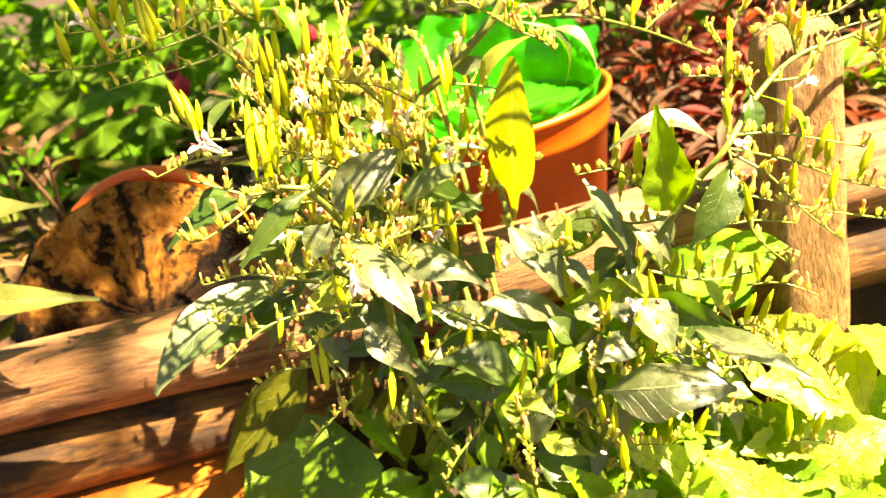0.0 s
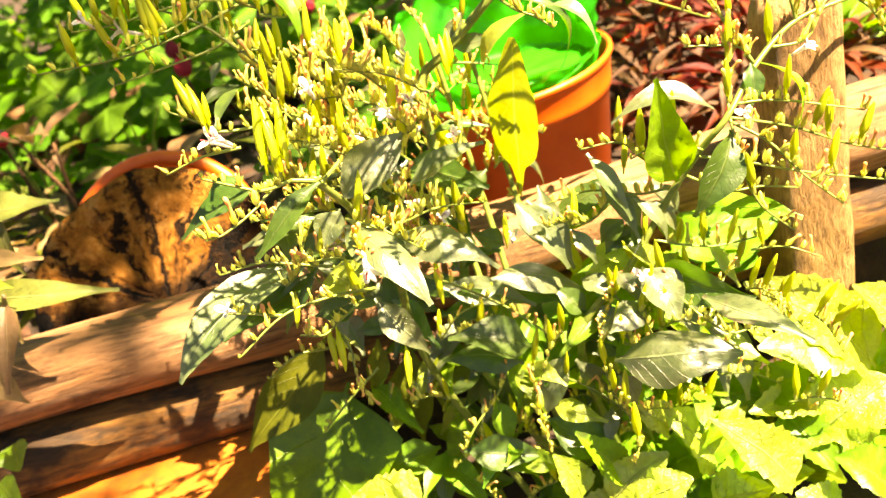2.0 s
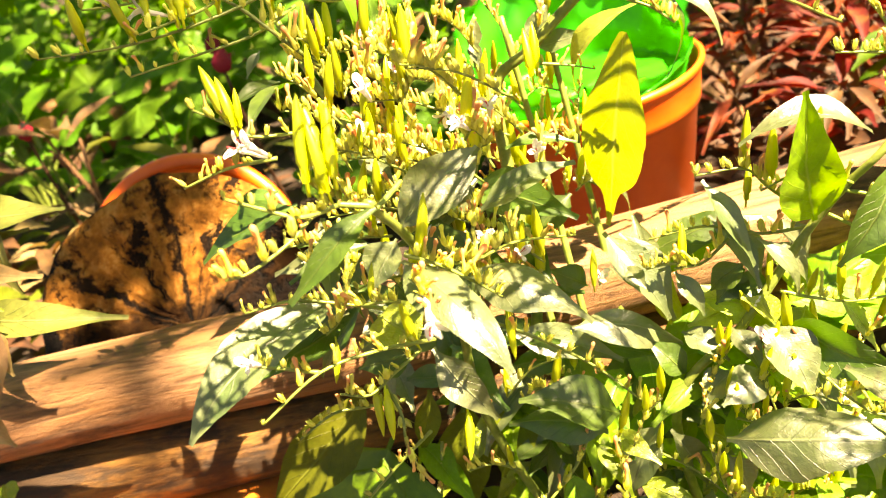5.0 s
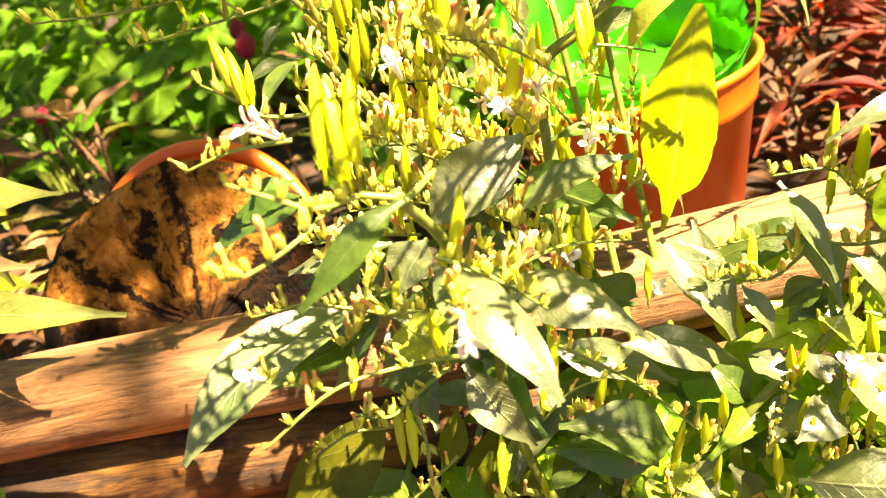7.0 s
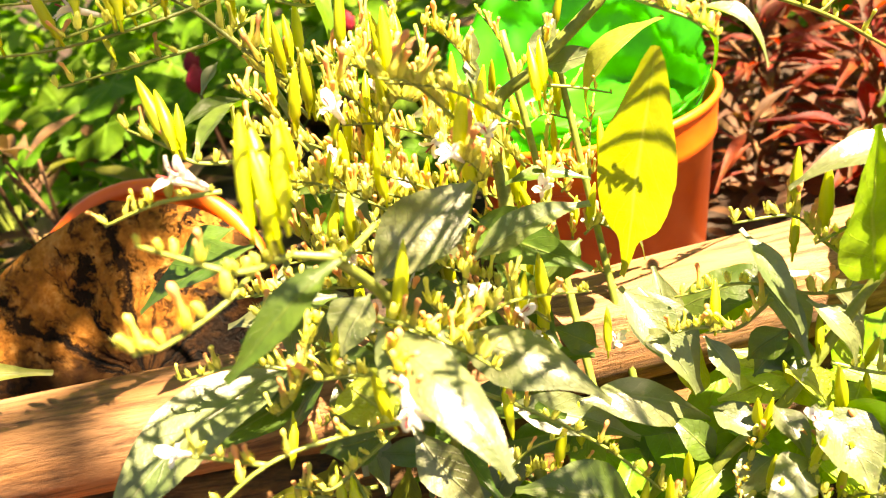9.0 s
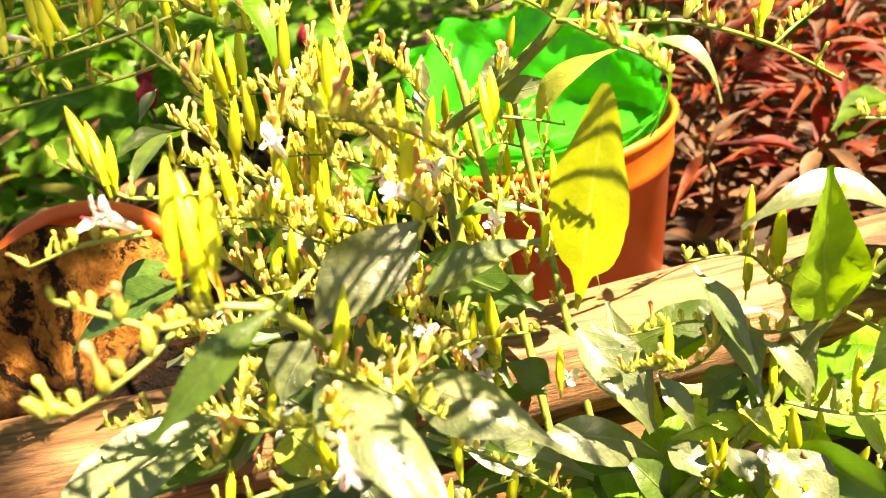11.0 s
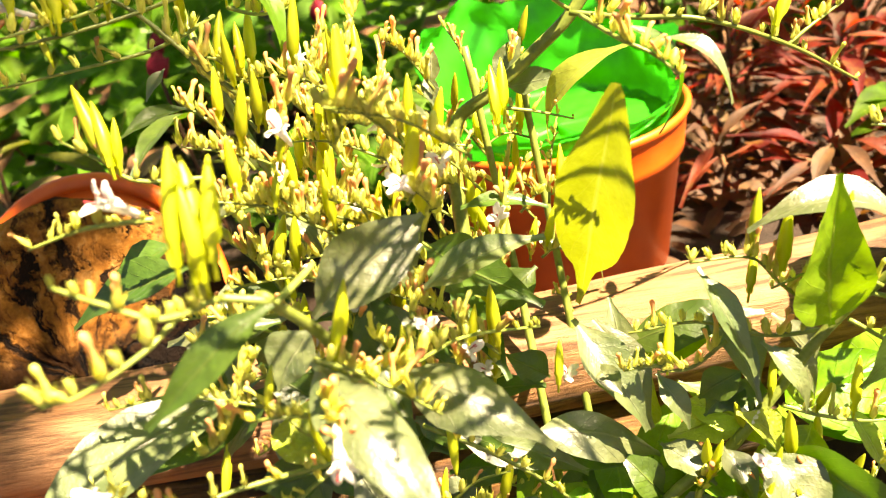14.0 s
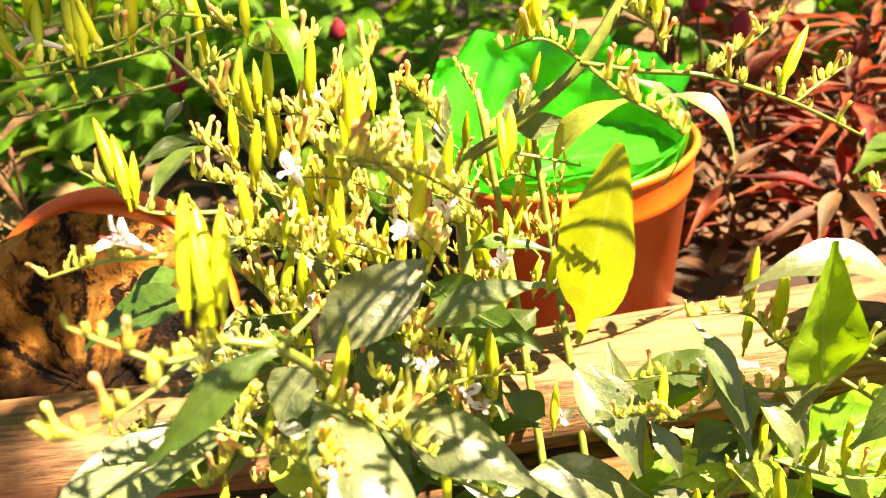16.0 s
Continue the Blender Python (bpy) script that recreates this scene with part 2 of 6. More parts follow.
def log_end_material():
    """A sawn log face: orange blocks between broad radial splits, black rot towards one side, the dark gap above the
    rail painted along its bottom.
    """
    m, nt, ln, bsdf = nodes_of("log_end")
    tc = nt.new("ShaderNodeTexCoord").outputs["Object"]
    sep = nt.new("ShaderNodeSeparateXYZ")
    ln.new(tc, sep.inputs[0])
    dx = math_node(nt, ln, "SUBTRACT", sep.outputs[0], 0.010)
    dz = math_node(nt, ln, "ADD", sep.outputs[2], 0.012)
    warp = noise_tex(nt, ln, 55, 4, 0.65, vec=tc)
    ang = math_node(nt, ln, "ADD", math_node(nt, ln, "ARCTAN2", dz, dx), math_node(nt, ln, "MULTIPLY", warp.outputs[0], 0.55))
    rad = math_node(nt, ln, "SQRT", math_node(nt, ln, "ADD", math_node(nt, ln, "MULTIPLY", dx, dx), math_node(nt, ln, "MULTIPLY", dz, dz)))
    comb = nt.new("ShaderNodeCombineXYZ")
    ln.new(math_node(nt, ln, "MULTIPLY", ang, 1.5), comb.inputs[0])
    ln.new(math_node(nt, ln, "MULTIPLY", rad, 11.0), comb.inputs[1])
    rays = noise_tex(nt, ln, 2.2, 5, 0.62, vec=comb.outputs[0])
    comb2 = nt.new("ShaderNodeCombineXYZ")
    ln.new(math_node(nt, ln, "MULTIPLY", ang, 9.0), comb2.inputs[0])
    ln.new(math_node(nt, ln, "MULTIPLY", rad, 30.0), comb2.inputs[1])
    thin = noise_tex(nt, ln, 1.6, 4, 0.6, vec=comb2.outputs[0])
    blot = noise_tex(nt, ln, 60, 6, 0.72, vec=tc)
    fine = noise_tex(nt, ln, 260, 5, 0.7, vec=tc)
    base = ramp(nt, ((0.34, (0.12, 0.040, 0.006)), (0.52, (0.28, 0.112, 0.020)), (0.68, (0.44, 0.225, 0.07))))
    ln.new(blot.outputs[0], base.inputs[0])
    gap = math_node(nt, ln, "ABSOLUTE", math_node(nt, ln, "SINE", math_node(nt, ln, "MULTIPLY", ang, 3.4)))
    gap = math_node(nt, ln, "ADD", gap, math_node(nt, ln, "MULTIPLY", math_node(nt, ln, "SUBTRACT", blot.outputs[0], 0.5), 0.9))
    wedge = ramp(nt, ((0.10, (0.006, 0.003, 0.002)), (0.24, (1, 1, 1))))
    ln.new(gap, wedge.inputs[0])
    split = ramp(nt, ((0.400, (0.008, 0.004, 0.002)), (0.440, (1, 1, 1))))
    ln.new(rays.outputs[0], split.inputs[0])
    c = mix_col(nt, ln, 0.97, base.outputs[0], split.outputs[0], "MULTIPLY")
    c = mix_col(nt, ln, 0.95, c, wedge.outputs[0], "MULTIPLY")
    crack = ramp(nt, ((0.36, (0.05, 0.025, 0.012)), (0.46, (1, 1, 1))))
    ln.new(thin.outputs[0], crack.inputs[0])
    c = mix_col(nt, ln, 0.85, c, crack.outputs[0], "MULTIPLY")
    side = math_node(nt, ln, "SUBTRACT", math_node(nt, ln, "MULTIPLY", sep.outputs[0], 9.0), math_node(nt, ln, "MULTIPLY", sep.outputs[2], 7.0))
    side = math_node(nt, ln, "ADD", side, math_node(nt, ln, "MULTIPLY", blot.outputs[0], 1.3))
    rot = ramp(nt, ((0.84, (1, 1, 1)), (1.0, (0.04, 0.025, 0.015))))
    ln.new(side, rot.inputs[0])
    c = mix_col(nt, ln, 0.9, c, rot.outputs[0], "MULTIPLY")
    # the black gap behind the rail, painted as a dark lower edge
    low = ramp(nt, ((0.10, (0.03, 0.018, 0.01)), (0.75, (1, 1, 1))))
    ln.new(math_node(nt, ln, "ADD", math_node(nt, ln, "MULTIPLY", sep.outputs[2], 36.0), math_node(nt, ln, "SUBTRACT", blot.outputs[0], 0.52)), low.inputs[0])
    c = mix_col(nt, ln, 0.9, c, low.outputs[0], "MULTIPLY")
    c = mix_col(nt, ln, 0.5, c, fine.outputs[0], "OVERLAY")
    ln.new(c, bsdf.inputs["Base Color"])
    bsdf.inputs["Specular IOR Level"].default_value = 0.15
    bsdf.inputs["Roughness"].default_value = 0.85
    h = math_node(nt, ln, "ADD", math_node(nt, ln, "ADD", split.outputs[0], wedge.outputs[0]), math_node(nt, ln, "MULTIPLY", fine.outputs[0], 0.5))
    h = math_node(nt, ln, "ADD", h, math_node(nt, ln, "MULTIPLY", crack.outputs[0], 0.4))
    bump(nt, ln, bsdf, h, 0.9, 0.004)
    return m


def soil_material():
    m, nt, ln, bsdf = nodes_of("soil")
    a = noise_tex(nt, ln, 9, 8, 0.7)
    b = noise_tex(nt, ln, 90, 6, 0.75)
    c = ramp(nt, ((0.3, (0.012, 0.007, 0.004)), (0.55, (0.035, 0.018, 0.009)), (0.75, (0.08, 0.042, 0.02))))
    ln.new(a.outputs[0], c.inputs[0])
    col = mix_col(nt, ln, 0.7, c.outputs[0], b.outputs[0], "OVERLAY")
    ln.new(col, bsdf.inputs["Base Color"])
    bsdf.inputs["Roughness"].default_value = 0.95
    bump(nt, ln, bsdf, b.outputs[0], 0.9, 0.006)
    return m


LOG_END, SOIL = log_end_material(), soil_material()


# ---- building helpers ----
def mesh_of(name, verts, faces, mat, uvs=None, smooth=True):
    me = bpy.data.meshes.new(name)
    me.from_pydata([tuple(v) for v in verts], [], faces)
    if uvs is not None:
        lay = me.uv_layers.new(name="UVMap")
        idx = np.empty(len(me.loops), dtype=np.int32)
        me.loops.foreach_get("vertex_index", idx)
        lay.data.foreach_set("uv", np.asarray(uvs, dtype=np.float32)[idx].ravel())
    if smooth:
        me.polygons.foreach_set("use_smooth", [True] * len(me.polygons))
    me.materials.append(mat)
    me.update()
    return me


def thing(name, place, label, category, group="", kind=""):
    ob = new(name)
    ob.location = place
    ob.empty_display_size = 0.01
    return tagged(ob, label, category, group, kind)


def part(name, me, parent, label="", at=None):
    ob = new(name, me)
    if at is not None:
        ob.matrix_basis = at
    ob.parent = parent
    ob.matrix_parent_inverse = world_of(parent).inverted()
    return tagged(ob, label)


def world_of(ob):
    m = ob.matrix_basis.copy()
    if ob.parent:
        m = world_of(ob.parent) @ ob.matrix_parent_inverse @ m
    return m


def from_bmesh(name, bm, mat, smooth=True):
    me = bpy.data.meshes.new(name)
    bm.to_mesh(me)
    bm.free()
    if smooth:
        me.polygons.foreach_set("use_smooth", [True] * len(me.polygons))
    me.materials.append(mat)
    return me


def smooth_line(pts, n=8):
    """A Catmull-Rom line through the points."""
    pts = [Vector(p) for p in pts]
    if len(pts) == 2:
        return [pts[0].lerp(pts[1], i / n) for i in range(n + 1)]
    ext = [2 * pts[0] - pts[1], *pts, 2 * pts[-1] - pts[-2]]
    out = []
    for i in range(1, len(ext) - 2):
        a, b, c, d = ext[i - 1:i + 3]
        for k in range(n):
            t = k / n
            out.append(0.5 * (2 * b + (c - a) * t + (2 * a - 5 * b + 4 * c - d) * t * t + (3 * b - a - 3 * c + d) * t ** 3))
    out.append(pts[-1])
    return out


def tube(line, r0, r1, sides=6, ridge=0.0):
    verts, faces = [], []
    n = len(line)
    up = Vector((0.3, 0.2, 1))
    for i, p in enumerate(line):
        ax = (line[min(i + 1, n - 1)] - line[max(i - 1, 0)]).normalized()
        s = ax.cross(up)
        s = s.normalized() if s.length > 1e-4 else Vector((1, 0, 0))
        w = s.cross(ax)
        r = r0 + (r1 - r0) * i / (n - 1)
        for k in range(sides):
            a = 2 * math.pi * k / sides
            rr = r * (1 + ridge * (k % 2))
            verts.append(p + s * math.cos(a) * rr + w * math.sin(a) * rr)
    for i in range(n - 1):
        for k in range(sides):
            k2 = (k + 1) % sides
            faces.append((i * sides + k, i * sides + k2, (i + 1) * sides + k2, (i + 1) * sides + k))
    faces.append(tuple(range(sides))[::-1])
    faces.append(tuple(range((n - 1) * sides, n * sides)))
    return verts, faces


def profile(s, shape):
    if shape == "lance":
        return 0.90 * (math.sin(math.pi * s ** 0.70)) ** 1.22 if 0 < s < 1 else 0.0
    if shape == "blunt":
        return 0.88 * (math.sin(math.pi * s ** 0.84)) ** 0.88 if 0 < s < 1 else 0.0
    if shape == "ovate":
        return (math.sin(math.pi * s ** 0.6)) ** 0.7 if 0 < s < 1 else 0.0
    if shape == "pointed":
        return math.sin(math.pi * s ** 0.52) ** 0.95 if 0 < s < 1 else 0.0
    if shape == "heart":
        return min(1.0, 3.2 * s ** 0.5) * (1 - s ** 2.2) ** 0.75 if s < 1 else 0.0
    if shape == "tailed":
        body = (math.sin(math.pi * min(1, 0.05 + 0.95 * s / 0.76) ** 1.45)) ** 0.62 if 0 < s < 0.76 else 0.0
        return max(body, 0.05 + 0.26 * ((1 - s) / 0.3) ** 1.1 if 0.6 < s < 1 else 0.0)
    if shape == "round":
        return math.sqrt(max(0, 1 - (2 * s - 1) ** 2)) if 0 < s < 1 else 0.0
    return (math.sin(math.pi * s ** 0.9)) ** 1.15 if 0 < s < 1 else 0.0


LEAF_RNG = random.Random(7)


def leaf_mesh(base, tip, width, mat, bow=0.1, face=(0.05, -0.6, 0.8), roll=0.0, fold=0.38, shape="lance", teeth=0.0, curl=0.0, twist=0.0, stalk=0.06, n=18, m=8, wave=0.09, sag=0.0):
    """A leaf blade from base to tip: sag bends it sideways, bow lifts its middle, fold lifts its two halves, curl bends the tip down, twist turns the tip."""
    base, tip = Vector(base), Vector(tip)
    ax = tip - base
    length = ax.length
    ax.normalize()
    nor = Vector(face)
    nor = (nor - ax * nor.dot(ax)).normalized()
    nor = Matrix.Rotation(radians(roll), 3, ax) @ nor
    verts, uvs, faces = [], [], []
    ph = LEAF_RNG.uniform(0, 6.28)
    for i in range(n + 1):
        s = i / n
        c = base + ax * length * s + nor * length * (bow * 4 * s * (1 - s) - curl * max(0, s - 0.6) ** 2 * 4)
        turn = Matrix.Rotation(radians(twist) * s, 3, ax)
        nn = turn @ nor
        side = nn.cross(ax)
        u = max(0.0, (s - stalk) / (1 - stalk))
        half = max(0.0012 * min(1, length / 0.04), 0.5 * width * profile(u, shape))
        if teeth and 0.05 < u < 0.97:
            half *= 1 + teeth * (abs((u * 9.0) % 1.0 - 0.5) * 2 - 0.5)
        sway = side * length * (0.025 * math.sin(4.2 * s + ph) + sag * 4 * s * (1 - s))
        for k in range(m + 1):
            v = 2 * k / m - 1
            edge = 1 + abs(v) * (0.13 * noise.noise(Vector((s * 4.5, ph, 3 if v > 0 else 8))) + 0.05 * noise.noise(Vector((s * 22, ph, 1 if v > 0 else 6))))
            lift = abs(v) ** 1.3 * fold * half + wave * half * math.sin(9 * s + ph + 2 * v) * abs(v)
            verts.append(c + sway + side * v * half * edge + nn * (lift + 0.09 * half * noise.noise(Vector((s * 7, v * 2.5, ph))) + 0.04 * half * noise.noise(Vector((s * 19, v * 6, ph)))))
            uvs.append((s, k / m))
    for i in range(n):
        for k in range(m):
            a = i * (m + 1) + k
            faces.append((a, a + 1, a + m + 2, a + m + 1))
    return mesh_of("leaf", verts, faces, mat, uvs)


def leaf(parent, base, tip, width, mat, label="", name="leaf", **how):
    return part(name, leaf_mesh(base, tip, width, mat, **how), parent, label)


# ---- buds, pods, flowers: meshes shared by all their copies, each along its own z ----
def spindle(rings, sides, squash=1.0, bend=0.0):
    """A body of rings (height, radius) round z."""
    verts, faces = [], []
    for z, r in rings:
        for k in range(sides):
            a = 2 * math.pi * k / sides
            g = 1 - 0.16 * (k % (sides // 2) == 0)
            verts.append((math.cos(a) * r * g + bend * z * z, math.sin(a) * r * squash, z))
    for i in range(len(rings) - 1):
        for k in range(sides):
            k2 = (k + 1) % sides
            faces.append((i * sides + k, i * sides + k2, (i + 1) * sides + k2, (i + 1) * sides + k))
    faces.append(tuple(range(sides))[::-1])
    faces.append(tuple(range((len(rings) - 1) * sides, len(rings) * sides)))
    return verts, faces


def add_sepals(verts, faces, z, length, r, count=5):
    for k in range(count):
        a = 2 * math.pi * k / count + 0.3
        d = Vector((math.cos(a), math.sin(a), 0))
        s = Vector((-d.y, d.x, 0))
        i = len(verts)
        verts += [d * r * 0.6 + s * 0.0007 + Vector((0, 0, z)), d * r * 0.6 - s * 0.0007 + Vector((0, 0, z)), d * r * 1.5 + Vector((0, 0, z + length))]
        faces.append((i, i + 1, i + 2))


def pod_mesh(length, r, bend=0.0):
    v, f = spindle([(0, 0.0006), (0.004, 0.0006), (0.0046, 0.0011), (0.12 * length + 0.004, r * 0.62), (0.35 * length, r), (0.6 * length, r * 0.96), (0.82 * length, r * 0.66), (0.95 * length, r * 0.28), (length, 0.0002)], 10, 0.8, bend)
    add_sepals(v, f, 0.0035, 0.004, 0.0014)
    return mesh_of("pod", v, f, POD)


def bud_mesh(length, r, mat, bend, tube_out=False):
    """A bud on its short stalk: a ribbed calyx with pointed sepals; an older one pushes out a slim tube with a swollen tip."""
    cal = 0.0058 if tube_out else length
    rings = [(0, 0.0004), (0.16 * cal, 0.00045), (0.24 * cal, r * 0.75), (0.5 * cal, r), (0.8 * cal, r * 0.8)]
    if tube_out:
        rest = length - cal
        rings += [(cal + 0.05 * rest, r * 0.62), (cal + 0.45 * rest, r * 0.58), (cal + 0.7 * rest, r * 0.86), (cal + 0.9 * rest, r * 0.78), (length, r * 0.2)]
    else:
        rings += [(0.95 * cal, r * 0.45), (cal, r * 0.12)]
    v, f = spindle(rings, 6, 0.9, bend)
    add_sepals(v, f, 0.22 * cal, 0.75 * cal, r * 1.05, 5)
    return mesh_of("bud", v, f, mat)


PODS = [pod_mesh(l, r, b) for l, r, b in ((0.024, 0.0024, 0), (0.027, 0.0026, 3), (0.022, 0.0023, -3), (0.025, 0.0022, 4))]
BUDS = [bud_mesh(l, r, mt, b, o) for l, r, mt, b, o in ((0.0064, 0.0014, BUD, 8, False), (0.0056, 0.0013, BUD, -14, False), (0.0072, 0.0015, BUD, 10, False), (0.0062, 0.0015, BUD, -6, False), (0.0112, 0.0013, BUD, 14, True), (0.0125, 0.0014, BUD_TIP, -12, True), (0.0112, 0.0014, BUD_TIP, 12, True), (0.0050, 0.0012, BUD, 20, False), (0.0098, 0.0014, BUD_TIP, 25, True))]


def petal_sheet(a, b, width, nor, bow):
    a, b, nor = Vector(a), Vector(b), Vector(nor)
    ax = (b - a).normalized()
    side = nor.cross(ax).normalized()
    verts, faces = [], []
    for i in range(6):
        s = i / 5
        c = a.lerp(b, s) + nor.normalized() * bow * 4 * s * (1 - s)
        h = width * (0.35 + 0.65 * math.sin(math.pi * min(1, s * 0.9 + 0.05)))
        verts += [c - side * h / 2, c + nor.normalized() * 0.0006, c + side * h / 2]
    for i in range(5):
        faces += [(3 * i, 3 * i + 1, 3 * i + 4, 3 * i + 3), (3 * i + 1, 3 * i + 2, 3 * i + 5, 3 * i + 4)]
    return verts, faces


def merged(pieces):
    V, F = [], []
    for v, f in pieces:
        o = len(V)
        V += list(v)
        F += [tuple(i + o for i in q) for q in f]
    return V, F


FLOWER = mesh_of("flower", *merged([
    spindle([(0, 0.0006), (0.004, 0.0011), (0.008, 0.0013), (0.011, 0.0020)], 8),
    petal_sheet((0, 0, 0.0105), (0.0056, 0, 0.0150), 0.0044, (-0.4, 0, 1), 0.001),
    petal_sheet((0, 0.001, 0.0105), (-0.0036, 0.0040, 0.0152), 0.0032, (0.5, -0.3, 1), 0.001),
    petal_sheet((0, -0.001, 0.0105), (-0.0036, -0.0040, 0.0152), 0.0032, (0.5, 0.3, 1), 0.001),
    petal_sheet((-0.0005, 0, 0.0105), (-0.0044, 0, 0.0162), 0.0030, (0.6, 0, 1), 0.001)]), PETAL)
FLOWER_LIP = mesh_of("lip", *merged([petal_sheet((0.0012, 0, 0.0124), (0.0042, 0, 0.0143), 0.0014, (-0.4, 0, 1), 0.0005),
                                     tube([Vector((0, 0.0006, 0.011)), Vector((0.001, 0.001, 0.0165))], 0.0002, 0.0004, 5)]), PETAL_RED)
PLANT_RNG = random.Random(21)


def aim(place, up, spin=0.0, size=1.0):
    q = Vector(up).normalized().to_track_quat("Z", "X")
    return Matrix.LocRotScale(Vector(place), q @ Euler((0, 0, spin)).to_quaternion(), Vector((size, size, size)))


def spike(plant, points, buds=8, pods=0, r=0.0008, flowers=0, lean=0.3, size=1.0, pod_from=0.0, start=0.12, up=(0.2, 0.02, 0.97)):
    """A flower spike: a thin stalk with buds standing on it in a row, pods near its foot, and now and then an open flower."""
    rng = PLANT_RNG
    line = smooth_line(points, 6)
    stalk = part("flower_spike", mesh_of("flower_spike", *tube(line, r, r * 0.55, 6), STEM), plant)
    n = len(line) - 1
    up = Vector(up)

    def spot(s):
        x = min(max(s, 0), 0.999) * n
        i = int(x)
        return line[i].lerp(line[i + 1], x - i), (line[min(i + 1, n)] - line[i]).normalized()
    for k in range(round(buds * 1.35)):
        s = start + (1 - start) * (k + rng.uniform(-0.45, 0.45)) / max(1, buds * 1.35 - 1)
        p, ax = spot(s)
        d = (up + ax * rng.uniform(-0.25, 0.55) + Vector((rng.uniform(-1, 1), rng.uniform(-1, 1), rng.uniform(-0.3, 0.3))) * lean * 1.35)
        part("bud", rng.choice(BUDS), stalk, at=aim(p, d, rng.uniform(0, 6.28), size * rng.uniform(0.6, 1.15) * (1 - 0.35 * max(0, s - 0.6))))
    for k in range(pods):
        s = pod_from + (0.95 - pod_from) * (k + rng.uniform(-0.3, 0.3)) / max(1, pods)
        p, ax = spot(s)
        d = up + ax * rng.uniform(-0.1, 0.3) + Vector((rng.uniform(-1, 1), rng.uniform(-1, 1), 0)) * lean * 0.7
        part("pod", rng.choice(PODS), stalk, at=aim(p, d, rng.uniform(0, 6.28), size * rng.uniform(0.8, 1.1)))
    for k in range(flowers):
        p, ax = spot(rng.uniform(0.35, 0.9))
        flower_at(stalk, p, Vector((rng.uniform(-0.6, 0.6), -0.7, 0.7)), rng.uniform(0, 6.28))
    return stalk


def flower_at(stalk, p, d, spin=0.0, size=1.0):
    size *= 0.72
    f = part("flower", FLOWER, stalk, "small white two-lipped flower", at=aim(p, d, spin, size))
    part("lip", FLOWER_LIP, f, "maroon spotted lip", at=aim(p, d, spin, size))


def pods_at(stalk, tops):
    """Single pods from base points to their tips."""
    for b, t in tops:
        b, t = Vector(b), Vector(t)
        me = PLANT_RNG.choice(PODS)
        part("pod", me, stalk, at=aim(b, t - b, PLANT_RNG.uniform(0, 6.28), (t - b).length / 0.0235))


# ---- ground, raised bed ----
def ground_height(x, y):
    k = min(1, max(0, (y - 0.461 - 0.0738 * (x + 0.25)) / 0.03)) if abs(x) < 1.5 else float(y > 0.6)
    z = 0.09 * k * k * (3 - 2 * k)
    near = max(0, 1 - math.hypot(x, y - 0.5) / 4)
    return z + near * (0.008 * noise.noise(Vector((x * 9, y * 9, 0))) + 0.004 * noise.noise(Vector((x * 31, y * 31, 2))))


gx = sorted({round(-1.2 + 0.02 * i, 4) for i in range(121)} | {s * v for s in (-1, 1) for v in (1.4, 1.8, 2.5, 4, 8, 20, 60, 200)})
gy = sorted({round(0.1 + 0.02 * i, 4) for i in range(110)} | {-200.0, -60.0, -20.0, -8.0, -3.0, -1.0, -0.4, -0.1, 2.6, 3.2, 4.5, 8.0, 20.0, 60.0, 200.0})
gv = [(x, y, ground_height(x, y)) for y in gy for x in gx]
gf = [(j * len(gx) + i, j * len(gx) + i + 1, (j + 1) * len(gx) + i + 1, (j + 1) * len(gx) + i) for j in range(len(gy) - 1) for i in range(len(gx) - 1)]
tagged(new("ground", mesh_of("ground", gv, gf, SOIL)), "dark brown garden soil with a raised bed behind the rails", "ground", kind="structure")


# ---- fence: two rails, posts ----
def rough_pole(a, b, r, mat, seed, flat=0.0, sides=20, segs=40, name="rail"):
    """A hand-hewn pole from a to b with uneven girth."""
    a, b = Vector(a), Vector(b)
    ax = (b - a).normalized()
    s = ax.cross(Vector((0, 0, 1))).normalized()
    w = s.cross(ax)
    verts, faces = [], []
    for i in range(segs + 1):
        t = i / segs
        c = a.lerp(b, t) + w * 0.006 * noise.noise(Vector((t * 3, seed, 0))) + s * 0.004 * noise.noise(Vector((t * 4, seed, 5)))
        for k in range(sides):
            an = 2 * math.pi * k / sides
            d = s * math.cos(an) + w * math.sin(an)
            rr = r * (1 + 0.10 * noise.noise(Vector((t * 5, math.cos(an) * 0.9, math.sin(an) * 0.9 + seed))) + 0.03 * noise.noise(Vector((t * 30, math.cos(an) * 3, math.sin(an) * 3 + seed))))
            if flat and math.sin(an) > 0.55:
                rr *= 1 - flat * (math.sin(an) - 0.55)
            verts.append(c + d * rr)
    for i in range(segs):
        for k in range(sides):
            k2 = (k + 1) % sides
            faces.append((i * sides + k, i * sides + k2, (i + 1) * sides + k2, (i + 1) * sides + k))
    faces.append(tuple(range(sides))[::-1])
    faces.append(tuple(range(segs * sides, (segs + 1) * sides)))
    return mesh_of(name, verts, faces, mat)


fence = thing("garden_fence", (0.192, 0.455, 0), "low garden edging of weathered wooden poles nailed to a post", "fence")
part("rail", rough_pole((-0.55, 0.435, 0.160), (0.62, 0.521, 0.156), 0.0280, RAIL_WOOD, 1.0, 0.2), fence, "pale weathered wooden pole")
part("rail", rough_pole((-0.55, 0.428, 0.109), (0.62, 0.514, 0.105), 0.0235, RAIL_DARK, 4.0), fence, "dark rotting wooden pole")


